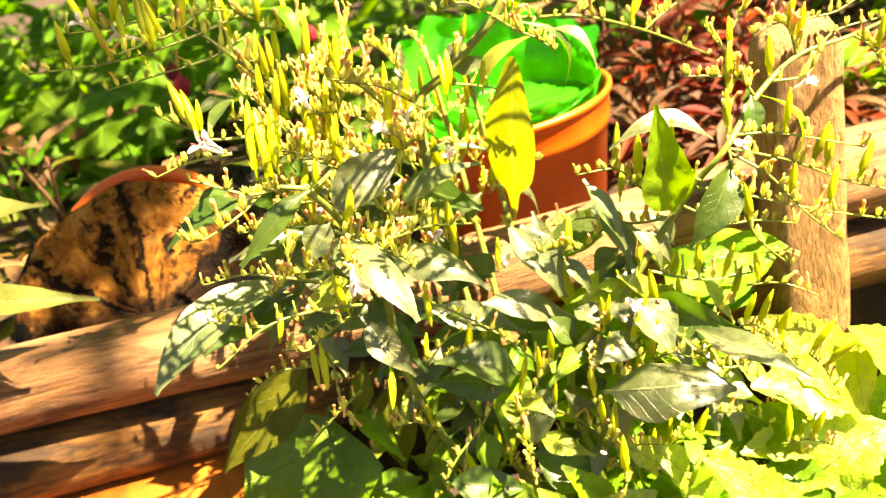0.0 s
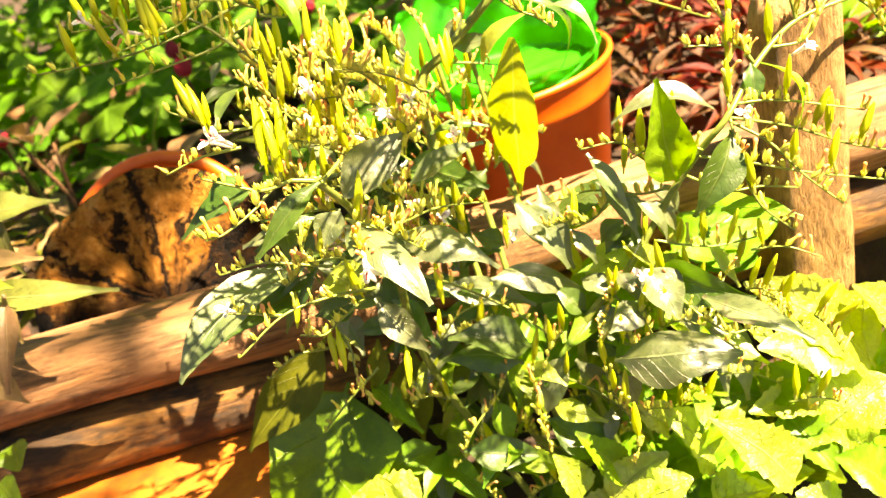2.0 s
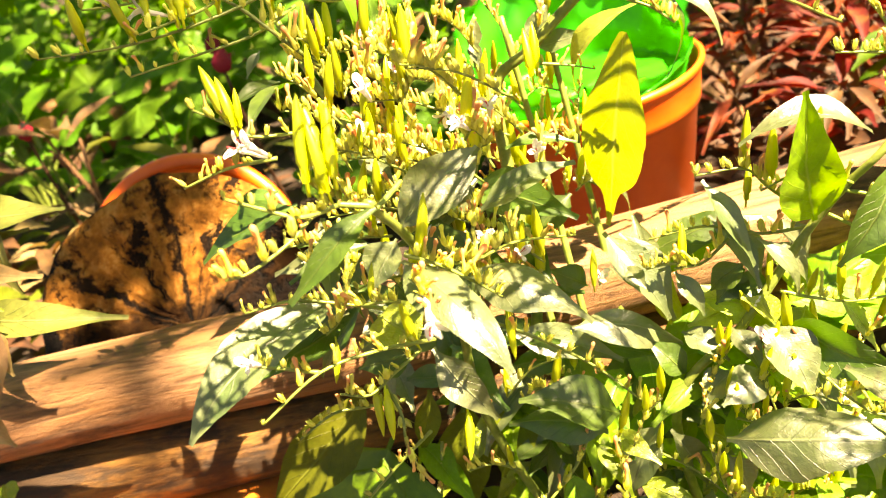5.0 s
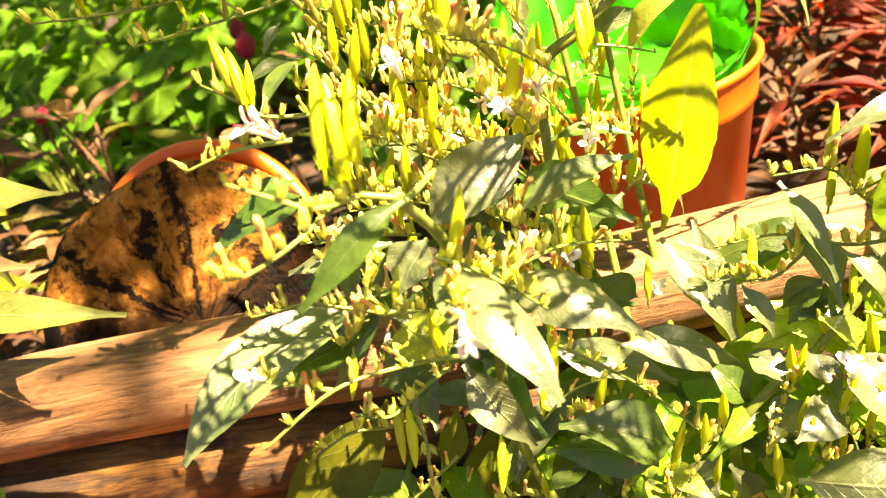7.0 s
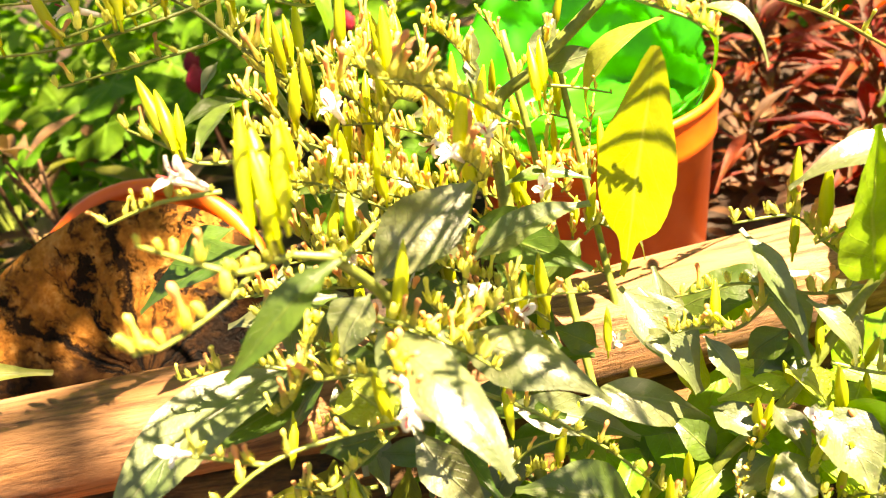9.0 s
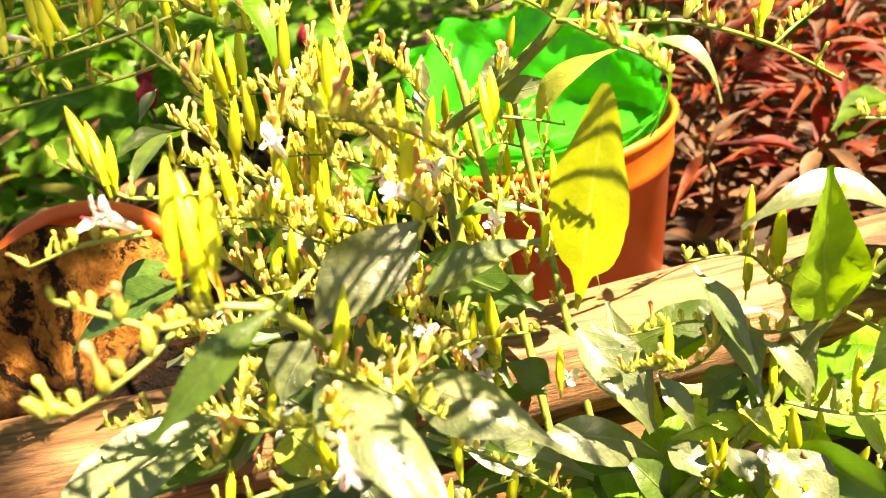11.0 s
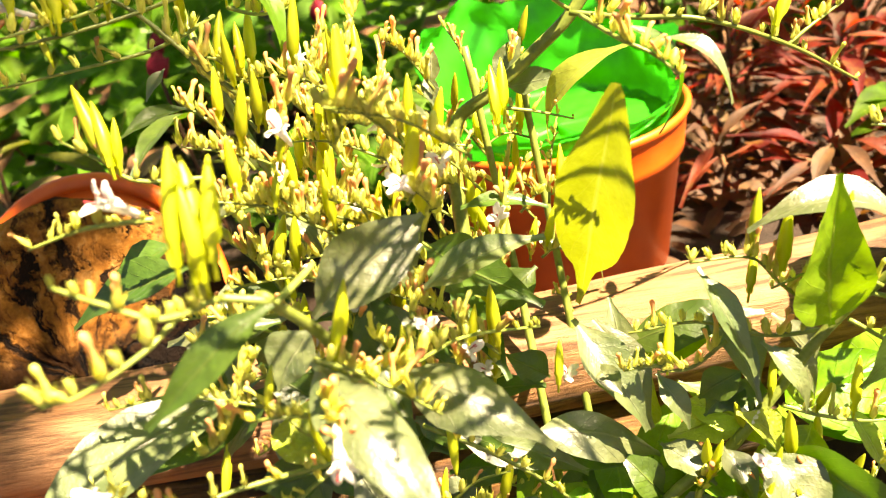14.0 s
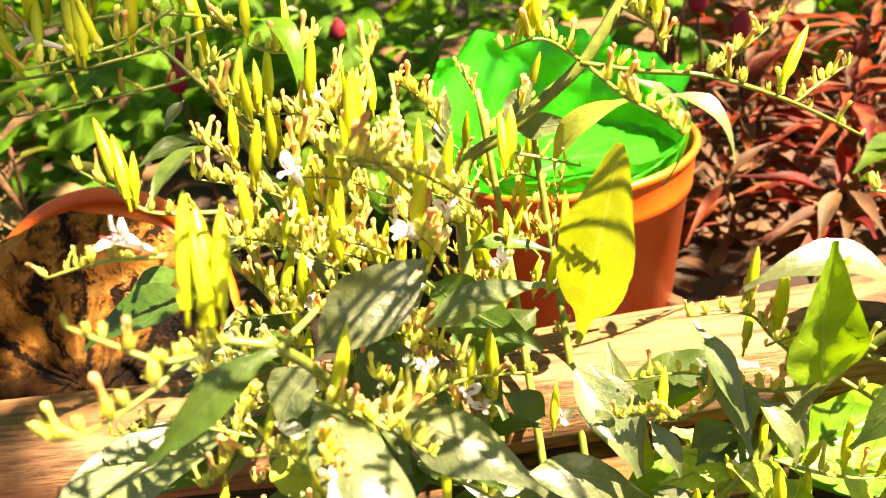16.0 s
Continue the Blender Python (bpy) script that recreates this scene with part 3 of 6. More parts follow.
def post_mesh(cx, cy, w, d, z0, z1):
    verts, faces = [], []
    rows = 60
    ring = []
    for q in range(36):
        a = 2 * math.pi * q / 36
        ca, sa = math.cos(a), math.sin(a)
        f = 0.5 / max(abs(ca) ** 4 + abs(sa) ** 4, 1e-6) ** 0.25
        ring.append((ca * f, sa * f))
    for i in range(rows + 1):
        t = i / rows
        z = z0 + (z1 - z0) * t
        cap = 1 - max(0, (t - 0.94) / 0.06) ** 2 * 0.30
        for x, y in ring:
            groove = noise.noise(Vector((x * 11, y * 11, t * 2.5))) + 0.6 * noise.noise(Vector((x * 26, y * 26, t * 9)))
            j = 1 + 0.05 * noise.noise(Vector((x * 2, y * 2, t * 9))) + 0.022 * groove
            verts.append((cx + x * w * j * cap, cy + y * d * j * cap, z + 0.007 * noise.noise(Vector((x * 6, y * 6, 3))) * (t > 0.93)))
    k = len(ring)
    for i in range(rows):
        for q in range(k):
            q2 = (q + 1) % k
            faces.append((i * k + q, i * k + q2, (i + 1) * k + q2, (i + 1) * k + q))
    faces.append(tuple(range(rows * k, (rows + 1) * k)))
    return mesh_of("post", verts, faces, POST_WOOD)


part("post", post_mesh(0.1915, 0.447, 0.0425, 0.03, -0.03, 0.270), fence, "tan wooden post with a worn rounded top")

# terracotta edging under the rails
def worn_block(size, seed):
    bm = bmesh.new()
    bmesh.ops.create_cube(bm, size=1)
    bmesh.ops.scale(bm, vec=size, verts=bm.verts)
    bmesh.ops.bevel(bm, geom=list(bm.edges), offset=0.006, segments=3, affect="EDGES")
    bmesh.ops.subdivide_edges(bm, edges=[e for e in bm.edges if e.calc_length() > 0.03], cuts=5, use_grid_fill=True)
    for v in bm.verts:
        v.co += 0.004 * noise.noise_vector(v.co * 28 + Vector((seed, 0, 0)))
    return from_bmesh("edging_brick", bm, BRICK)


for i, bx in enumerate((-0.455, -0.225)):
    b = new("edging_brick", worn_block((0.22, 0.10, 0.09), i * 3.1))
    b.matrix_basis = pose(bx, 0.412 + 0.0738 * (bx + 0.25), 0.044, 0, 0, 4.2 + 1.5 * (i - 1))
    tagged(b, "worn orange terracotta brick laid below the wooden rails", "brick", "edging bricks")

# ---- log lying behind the rail ----
log = thing("log", (-0.213, 0.56, 0.165), "short sawn log with a cracked and rotting end", "log")
LOG_R = 0.087


def log_ring(an):
    return LOG_R * (1 + 0.07 * math.sin(2 * an + 0.6) + 0.05 * noise.noise(Vector((math.cos(an) * 2, math.sin(an) * 2, 7))))


lv, lf = [], []
for i in range(9):
    for k in range(48):
        an = 2 * math.pi * k / 48
        rr = log_ring(an) * (1 + 0.04 * noise.noise(Vector((math.cos(an) * 5, math.sin(an) * 5, i * 0.7)))) * (1 - 0.32 * i / 8)
        lv.append((-0.220 + 0.012 * i / 8 + rr * math.cos(an), 0.508 + 0.03 * i / 8, 0.170 + rr * math.sin(an)))
lf = [(i * 48 + k, i * 48 + (k + 1) % 48, (i + 1) * 48 + (k + 1) % 48, (i + 1) * 48 + k) for i in range(8) for k in range(48)] + [tuple(range(8 * 48, 9 * 48))]
LOG_C = Vector((-0.220, 0.5045, 0.170))
LEAN = pose(*LOG_C, -22, 0, 0)
part("bark", mesh_of("bark", lv, lf, BARK), log, "dark rough bark", at=LEAN @ Matrix.Translation(-LOG_C))
ev, ef = [(0, 0.004, 0)], []
for j in range(1, 15):
    for k in range(96):
        an = 2 * math.pi * k / 96
        rr = log_ring(an) * j / 14 * 1.0
        x, z = rr * math.cos(an), rr * math.sin(an)
        crack = max(0, noise.noise(Vector((math.cos(an) * 4.5, math.sin(an) * 4.5, j * 0.05))) - 0.15)
        ev.append((x, 0.006 * crack * (j < 14) + 0.0025 * noise.noise(Vector((x * 90, z * 90, 1))) + (0.003 if j == 14 else 0), z))
for k in range(96):
    ef.append((0, 1 + k, 1 + (k + 1) % 96))
for j in range(13):
    for k in range(96):
        a, b = 1 + j * 96 + k, 1 + j * 96 + (k + 1) % 96
        ef.append((a, a + 96, b + 96, b))
part("sawn_end", mesh_of("sawn_end", ev, ef, LOG_END), log, "orange-brown sawn face with black rot stains and painted shade below", at=LEAN)


# ---- pots ----
def lathe(rings, sides=64):
    verts, faces = [], []
    for r, z in rings:
        for k in range(sides):
            a = 2 * math.pi * k / sides
            verts.append((r * math.cos(a), r * math.sin(a), z))
    for i in range(len(rings) - 1):
        for k in range(sides):
            k2 = (k + 1) % sides
            faces.append((i * sides + k, i * sides + k2, (i + 1) * sides + k2, (i + 1) * sides + k))
    return verts, faces


def flower_pot(place, r, h, label):
    pot = thing("flower_pot", place, label, "pot", "")
    z = place[2]
    b = 0.76 * r
    rings = [(0.001, 0), (b - 0.004, 0), (b, 0.004), (b + (r - b) * 0.74 - 0.001, h * 0.74), (b + (r - b) * 0.76, h * 0.75), (r * 0.955, h * 0.755), (r * 0.96, h * 0.80), (r * 0.985, h * 0.93), (r * 1.0, h * 0.945), (r * 1.02, h * 0.965), (r * 1.022, h * 0.985), (r * 1.0, h), (r * 0.975, h * 0.99), (r * 0.955, h * 0.94), (r * 0.93, h * 0.8), (r * 0.7, 0.01), (0.001, 0.008)]
    part("pot_body", mesh_of("pot_body", *lathe(rings), CLAY), pot, at=Matrix.Translation(place))
    soil = [(0.001, h * 0.72), (r * 0.5, h * 0.725), (r * 0.90, h * 0.71)]
    part("potting_soil", mesh_of("potting_soil", *lathe(soil), SOIL), pot, "dark potting soil", at=Matrix.Translation(place))
    return pot


flower_pot((0.0494, 0.660, 0.085), 0.0818, 0.120, "orange plastic flower pot lined with a bright green sheet")

# an upturned saucer propped on its edge behind the log, its ringed underside towards the path
saucer = thing("plant_saucer", (-0.256, 0.60, 0.085), "orange plastic plant saucer propped on edge behind a log", "saucer")
tilt = pose(-0.226, 0.566, 0.1665, 65, 0, 0) @ Matrix.Diagonal((0.90, 0.90, 1, 1))
part("dish", mesh_of("dish", *lathe([(0.001, 0.010), (0.040, 0.010), (0.042, 0.008), (0.055, 0.008), (0.057, 0.0105), (0.070, 0.0105), (0.073, 0.006), (0.0775, 0.0055), (0.077, 0.002), (0.070, 0.004), (0.001, 0.006)]), CLAY), saucer, at=tilt)
part("rim", mesh_of("rim", *lathe([(0.0765, 0.0050), (0.079, 0.0082), (0.0855, 0.0074), (0.0880, 0.0048), (0.0880, 0.002), (0.084, 0.0), (0.078, 0.001), (0.0765, 0.0050)]), CLAY), saucer, "rolled orange rim", at=tilt)

# green sheet lining the pot, its edge turned up unevenly
sv, sf = [], []
for j in range(24):
    t = max(0, (j - 6) / 17)
    for k in range(96):
        a = 2 * math.pi * k / 96
        lift = 0.5 + 0.5 * math.sin(a - 0.5)
        wob = noise.noise(Vector((math.cos(a) * 2.2, math.sin(a) * 2.2, t * 2)))
        fine = noise.noise(Vector((math.cos(a) * 9, math.sin(a) * 9, t * 5 + 3)))
        if j < 6:
            r, z = 0.004 + 0.066 * j / 6, 0.193 + 0.006 * wob
        else:
            r = 0.070 + 0.009 * t + 0.012 * wob * t + 0.007 * fine * t
            z = 0.193 + t * (0.020 + 0.052 * lift + 0.012 * wob) + 0.003 * fine
        sv.append((0.0494 + r * math.cos(a), 0.660 + r * math.sin(a), z))
for j in range(23):
    for k in range(96):
        a, b = j * 96 + k, j * 96 + (k + 1) % 96
        sf.append((a, b, b + 96, a + 96))
tagged(new("green_sheet", mesh_of("green_sheet", sv, sf, CLOTH)), "bright green plastic sheet crumpled inside an orange pot", "plastic sheet")

# ---- the flowering bitter herb in front of the fence ----
herb = thing("flowering_herb", (0.05, 0.40, 0.0), "leafy green herb full of yellow-green pods and small white flowers", "plant")


def stem(points, r0, r1, ridge=0.12):
    return part("stem", mesh_of("stem", *tube(smooth_line(points, 8), 0.78 * r0, 0.85 * r1, 8, ridge), STEM), herb)


stem([(0.03, 0.40, 0.0), (-0.0111, 0.3928, 0.1287), (-0.0040, 0.4137, 0.1938), (-0.0037, 0.4402, 0.2487), (-0.0001, 0.4536, 0.2757), (0.0155, 0.4544, 0.2858), (0.0322, 0.4558, 0.2970), (0.0473, 0.4570, 0.3081), (0.0600, 0.4602, 0.3238), (0.0701, 0.4679, 0.3377)], 0.0034, 0.0026)
stem([(-0.0016, 0.4485, 0.2655), (-0.0097, 0.4486, 0.2673), (-0.0207, 0.4561, 0.2851), (-0.0247, 0.4781, 0.3085)], 0.0018, 0.0010)
stem([(0.06, 0.39, 0.0), (0.0429, 0.3778, 0.1331), (0.0760, 0.3791, 0.1755), (0.1053, 0.3848, 0.2091), (0.1195, 0.3807, 0.2279), (0.1327, 0.3776, 0.2419), (0.1548, 0.3972, 0.2552), (0.1804, 0.4147, 0.2633), (0.2109, 0.4236, 0.2640), (0.2423, 0.4381, 0.2649)], 0.0028, 0.0009)
stem([(0.0, 0.39, 0.0), (-0.0346, 0.3771, 0.1470), (-0.0329, 0.3655, 0.2152), (-0.0348, 0.3388, 0.2641), (-0.0409, 0.3206, 0.2900), (-0.0392, 0.3187, 0.2904), (-0.0485, 0.3156, 0.2949)], 0.0028, 0.0011)
stem([(-0.0388, 0.3202, 0.2887), (-0.0347, 0.3286, 0.2892), (-0.0321, 0.3347, 0.2896)], 0.0011, 0.0008)
stem([(-0.0257, 0.4054, 0.2040), (-0.0591, 0.4295, 0.2607), (-0.0817, 0.4521, 0.3121), (-0.0893, 0.4653, 0.3408), (-0.0882, 0.4645, 0.3622)], 0.0022, 0.0012)

# large leaves
leaf(herb, (-0.0798, 0.3746, 0.2317), (-0.1315, 0.3197, 0.2182), 0.0302, LEAF_GREY, bow=0.10, fold=0.2, face=(-0.3, -0.7, 0.65), shape="blunt", curl=0.06, n=26)
leaf(herb, (-0.0871, 0.3960, 0.2661), (-0.1338, 0.3926, 0.2498), 0.0205, LEAF_DARK, bow=0.08, face=(-0.2, -0.4, 0.9))
leaf(herb, (-0.0382, 0.3175, 0.2898), (-0.0705, 0.3057, 0.2719), 0.0104, LEAF_DARK, bow=0.10, face=(0.5, -0.5, 0.7))
leaf(herb, (-0.0425, 0.3560, 0.2621), (-0.0097, 0.3736, 0.2805), 0.0229, LEAF_GREY, bow=0.08, face=(0.6, -0.5, 0.7), shape="blunt", n=26)
leaf(herb, (-0.0399, 0.3368, 0.2611), (-0.0104, 0.2925, 0.2417), 0.0204, LEAF_GREY, bow=0.14, fold=-0.34, face=(0.2, -0.3, 0.95), curl=0.1, shape="blunt", n=26)
leaf(herb, (-0.0255, 0.3559, 0.2400), (0.0173, 0.3359, 0.2246), 0.0215, LEAF_GREY, bow=0.14, fold=-0.34, face=(0.1, -0.4, 0.9), curl=0.15)
leaf(herb, (0.0081, 0.3795, 0.1898), (0.0532, 0.3949, 0.1618), 0.0202, LEAF_GREY, bow=0.12, fold=-0.34, face=(0.1, -0.5, 0.85))
leaf(herb, (-0.0435, 0.3525, 0.2134), (-0.0269, 0.3439, 0.1807), 0.0159, LEAF_GREY, bow=0.1, face=(-0.1, -0.5, 0.85), fold=0.5)
leaf(herb, (-0.0488, 0.3440, 0.2200), (-0.0698, 0.3412, 0.2183), 0.0150, LEAF_DARK, bow=0.05, face=(0, -0.9, 0.1), roll=30)
leaf(herb, (-0.0482, 0.4081, 0.1447), (-0.0599, 0.3989, 0.0816), 0.0293, LEAF_SHADED_OLIVE, bow=0.06, face=(-0.1, -1, 0.2))
leaf(herb, (-0.0850, 0.3874, 0.1783), (-0.1434, 0.3690, 0.1287), 0.0320, LEAF_SHADED_OLIVE, bow=0.06, face=(-0.1, -1, 0.3))
leaf(herb, (-0.0610, 0.3938, 0.1639), (-0.0714, 0.3886, 0.1319), 0.0131, LEAF_SHADED_OLIVE, bow=0.05, face=(0, -1, 0.2))
leaf(herb, (0.0135, 0.3609, 0.1500), (-0.0256, 0.3630, 0.1623), 0.0194, LEAF_DARK, bow=0.12, fold=-0.34, face=(0, -0.5, 0.85))
leaf(herb, (-0.0224, 0.3898, 0.1708), (0.0079, 0.3903, 0.1660), 0.0145, LEAF_DARK, bow=0.1, fold=-0.34, face=(0, -0.6, 0.8))
leaf(herb, (0.0358, 0.4052, 0.2145), (0.0512, 0.3890, 0.1778), 0.0170, LEAF_GREY, bow=0.1, face=(0.2, -0.6, 0.8))
leaf(herb, (0.0882, 0.3719, 0.1765), (0.1240, 0.3371, 0.1713), 0.0223, LEAF_DARK, bow=0.1, face=(-0.5, -0.75, 0.35))
leaf(herb, (0.1032, 0.3467, 0.1722), (0.1365, 0.3080, 0.1616), 0.0150, LEAF_OLD, bow=0.06, face=(0.2, -0.7, 0.6))
leaf(herb, (0.0878, 0.3701, 0.1729), (0.0973, 0.3409, 0.1498), 0.0176, LEAF_GREY, bow=0.1, face=(0.15, -0.5, 0.8))
leaf(herb, (0.0565, 0.3426, 0.1522), (0.1095, 0.3193, 0.1556), 0.0310, LEAF_GREY, bow=0.12, fold=-0.4, face=(0.05, -0.6, 0.75), wave=0.22, curl=0.1, n=26, shape="blunt")
leaf(herb, (0.1280, 0.3795, 0.2468), (0.0824, 0.3831, 0.2518), 0.0190, LEAF_GREY, bow=0.22, face=(0, -0.25, 0.95))
leaf(herb, (0.1072, 0.3827, 0.2138), (0.1014, 0.3691, 0.2723), 0.0236, LEAF_CLEAR, bow=0.02, face=(0.1, -0.9, 0.1), fold=0.3, shape="pointed", n=28)
leaf(herb, (0.1329, 0.3759, 0.2362), (0.1086, 0.3626, 0.2040), 0.0215, LEAF_DARK, bow=0.14, face=(0.45, -0.6, 0.7))
leaf(herb, (0.1508, 0.3926, 0.2580), (0.1455, 0.3834, 0.2399), 0.0108, LEAF_DARK, bow=0.1, face=(0, -0.9, 0.4))
leaf(herb, (0.1544, 0.3923, 0.2567), (0.1631, 0.3784, 0.2261), 0.0097, LEAF_GREEN, bow=0.28, face=(0.8, -0.3, 0.6))
leaf(herb, (0.0810, 0.3969, 0.2114), (0.0871, 0.3875, 0.1907), 0.0116, LEAF_GREY, bow=0.1, face=(0.3, -0.5, 0.8))
leaf(herb, (0.0900, 0.3846, 0.2071), (0.1039, 0.3859, 0.1839), 0.0111, LEAF_GREY, bow=0.15, face=(0.2, -0.5, 0.8))
leaf(herb, (0.0905, 0.3862, 0.1873), (0.0717, 0.3842, 0.1868), 0.0166, LEAF_DARK, bow=0.1, face=(-0.2, -0.8, 0.5))
leaf(herb, (0.0627, 0.3869, 0.1710), (0.0936, 0.4101, 0.1668), 0.0175, LEAF_LIME, bow=0.1, face=(-0.1, -0.6, 0.8))
leaf(herb, (0.0456, 0.3829, 0.1432), (0.0710, 0.3823, 0.1369), 0.0175, LEAF_DARK, bow=0.1)
leaf(herb, (0.0371, 0.3697, 0.1406), (0.0159, 0.3642, 0.1102), 0.0187, LEAF_GREY, bow=0.1, face=(0.0, -0.5, 0.8))
leaf(herb, (0.0392, 0.3684, 0.1375), (0.0490, 0.3647, 0.1047), 0.0153, LEAF_GREY, bow=0.1, face=(0.4, -0.6, 0.7))
leaf(herb, (0.0153, 0.3629, 0.1077), (0.0505, 0.3441, 0.0848), 0.0244, LEAF_DARK, bow=0.1)
leaf(herb, (-0.0303, 0.3575, 0.1056), (0.0107, 0.3540, 0.0900), 0.0204, LEAF_DARK, bow=0.1)
leaf(herb, (-0.0075, 0.3687, 0.1241), (-0.0043, 0.3582, 0.1018), 0.0151, LEAF_GREEN, bow=0.1)
leaf(herb, (0.0563, 0.3440, 0.1412), (0.0625, 0.3413, 0.1227), 0.0135, LEAF_OLD, bow=0.1)
leaf(herb, (-0.0217, 0.4012, 0.1483), (-0.0389, 0.3905, 0.1064), 0.0244, LEAF_SHADED_OLIVE, bow=0.1, face=(0, -1, 0.3))
leaf(herb, (-0.0605, 0.3586, 0.2294), (-0.0470, 0.3451, 0.2218), 0.0199, LEAF_LIME, bow=0.1, face=(0, -0.4, 0.9), shape="round")

leaf(herb, (0.0688, 0.3913, 0.2369), (0.0815, 0.3763, 0.2032), 0.0121, LEAF_GREY, bow=0.08, face=(0.4, -0.5, 0.75), fold=0.35)
leaf(herb, (0.0794, 0.3816, 0.2031), (0.0661, 0.3854, 0.1904), 0.0130, LEAF_DARK, bow=0.08, face=(-0.2, -0.7, 0.6))
leaf(herb, (0.0855, 0.3814, 0.2129), (0.0952, 0.3711, 0.1896), 0.0090, LEAF_OLD, bow=0.2, face=(0.4, -0.6, 0.7))
leaf(herb, (0.0818, 0.3815, 0.1793), (0.0611, 0.3931, 0.1842), 0.0162, LEAF_LIME, bow=0.06, face=(0, -0.5, 0.8))
leaf(herb, (0.0407, 0.3780, 0.2033), (0.0325, 0.3903, 0.2073), 0.0090, LEAF_GREY, bow=0.1)
leaf(herb, (0.0541, 0.3892, 0.2008), (0.0613, 0.3809, 0.1820), 0.0094, LEAF_GREY, bow=0.1)
leaf(herb, (-0.0302, 0.4350, 0.2431), (-0.0457, 0.4277, 0.2312), 0.0125, LEAF_DARK, bow=0.1)
leaf(herb, (-0.0501, 0.4361, 0.2494), (-0.0685, 0.4317, 0.2439), 0.0133, LEAF_GREY, bow=0.1)
leaf(herb, (-0.0961, 0.4074, 0.2684), (-0.1206, 0.4002, 0.2583), 0.0150, LEAF_DARK, bow=0.08, face=(-0.1, -0.5, 0.9))

leaf(herb, (0.0295, 0.4012, 0.2190), (0.0467, 0.3803, 0.1837), 0.0179, LEAF_GREY, bow=0.12, face=(0.2, -0.5, 0.8))
leaf(herb, (0.0721, 0.3989, 0.2174), (0.0835, 0.3768, 0.1923), 0.0126, LEAF_GREY, bow=0.1, face=(0.2, -0.45, 0.85))
leaf(herb, (0.0823, 0.3909, 0.1756), (0.0551, 0.3876, 0.1741), 0.0174, LEAF_LIME, bow=0.1, face=(0, -0.5, 0.85))
leaf(herb, (0.0807, 0.3891, 0.1953), (0.0670, 0.3828, 0.1849), 0.0150, LEAF_DARK, bow=0.08, face=(0, -0.8, 0.5))
leaf(herb, (0.0804, 0.3663, 0.1826), (0.0914, 0.3457, 0.1608), 0.0233, LEAF_OLD, bow=0.1, face=(0.1, -0.5, 0.85))
leaf(herb, (0.0201, 0.3603, 0.1591), (-0.0184, 0.3545, 0.1779), 0.0242, LEAF_DARK, bow=0.14, face=(0, -0.5, 0.85))
leaf(herb, (0.0434, 0.4041, 0.1876), (0.0443, 0.4175, 0.2151), 0.0158, LEAF_GREY, bow=0.08, face=(0.1, -0.6, 0.8))
leaf(herb, (0.0527, 0.3867, 0.1727), (0.0671, 0.3725, 0.1635), 0.0140, LEAF_GREY, bow=0.12, face=(0.1, -0.5, 0.85))
leaf(herb, (0.0511, 0.3787, 0.1565), (0.0365, 0.3850, 0.1725), 0.0140, LEAF_DARK, bow=0.1, face=(0, -0.6, 0.8))
leaf(herb, (0.0682, 0.3708, 0.1598), (0.0526, 0.3649, 0.1505), 0.0150, LEAF_GREY, bow=0.1, face=(-0.1, -0.5, 0.85))
leaf(herb, (0.0974, 0.4073, 0.1834), (0.1099, 0.3999, 0.1656), 0.0168, LEAF_CLEAR, bow=0.1, face=(0.1, -0.5, 0.85))
leaf(herb, (0.0835, 0.3891, 0.1485), (0.0736, 0.3800, 0.1315), 0.0184, LEAF_CLEAR, bow=0.1, face=(0, -0.5, 0.85))
leaf(herb, (0.0186, 0.4127, 0.1873), (0.0036, 0.4167, 0.1985), 0.0147, LEAF_DARK, bow=0.1, face=(0, -0.6, 0.8))
leaf(herb, (0.0128, 0.3877, 0.1595), (0.0261, 0.3811, 0.1433), 0.0184, LEAF_GREEN, bow=0.1, face=(0, -0.5, 0.85))

leaf(herb, (0.1078, 0.3944, 0.1893), (0.0940, 0.3979, 0.2109), 0.0150, LEAF_GREY, bow=0.12, face=(0.3, -0.5, 0.8))
leaf(herb, (0.0900, 0.3784, 0.1711), (0.0751, 0.3753, 0.1909), 0.0150, LEAF_LIME, bow=0.1, face=(0.2, -0.5, 0.8))
leaf(herb, (0.1024, 0.3817, 0.1755), (0.0842, 0.3637, 0.1650), 0.0175, LEAF_CLEAR, bow=0.1, face=(0.25, -0.5, 0.8))
leaf(herb, (0.0705, 0.3744, 0.1784), (0.0751, 0.3582, 0.1669), 0.0126, LEAF_GREY, bow=0.12, face=(0.3, -0.5, 0.8))
leaf(herb, (0.0786, 0.3582, 0.1662), (0.0567, 0.3450, 0.1663), 0.0174, LEAF_GREY, bow=0.12, face=(0.25, -0.5, 0.82), fold=-0.25)

# upper leaves
leaf(herb, (0.0470, 0.3758, 0.3065), (0.0325, 0.4353, 0.2050), 0.0262, LEAF_YELLOW, label="yellowed drooping leaf", bow=0.03, face=(-0.25, -1, 0.3), shape="tailed", fold=0.22, wave=0.14, twist=18, n=26, stalk=0.0, sag=0.04)
leaf(herb, (0.0627, 0.4369, 0.2980), (0.0332, 0.4509, 0.2635), 0.0145, LEAF_YELLOW, bow=0.25, face=(-0.5, -0.4, 0.8))
leaf(herb, (0.0569, 0.4403, 0.3062), (0.0710, 0.4433, 0.2634), 0.0125, LEAF_DARK, bow=0.32, face=(0.8, -0.3, 0.5))
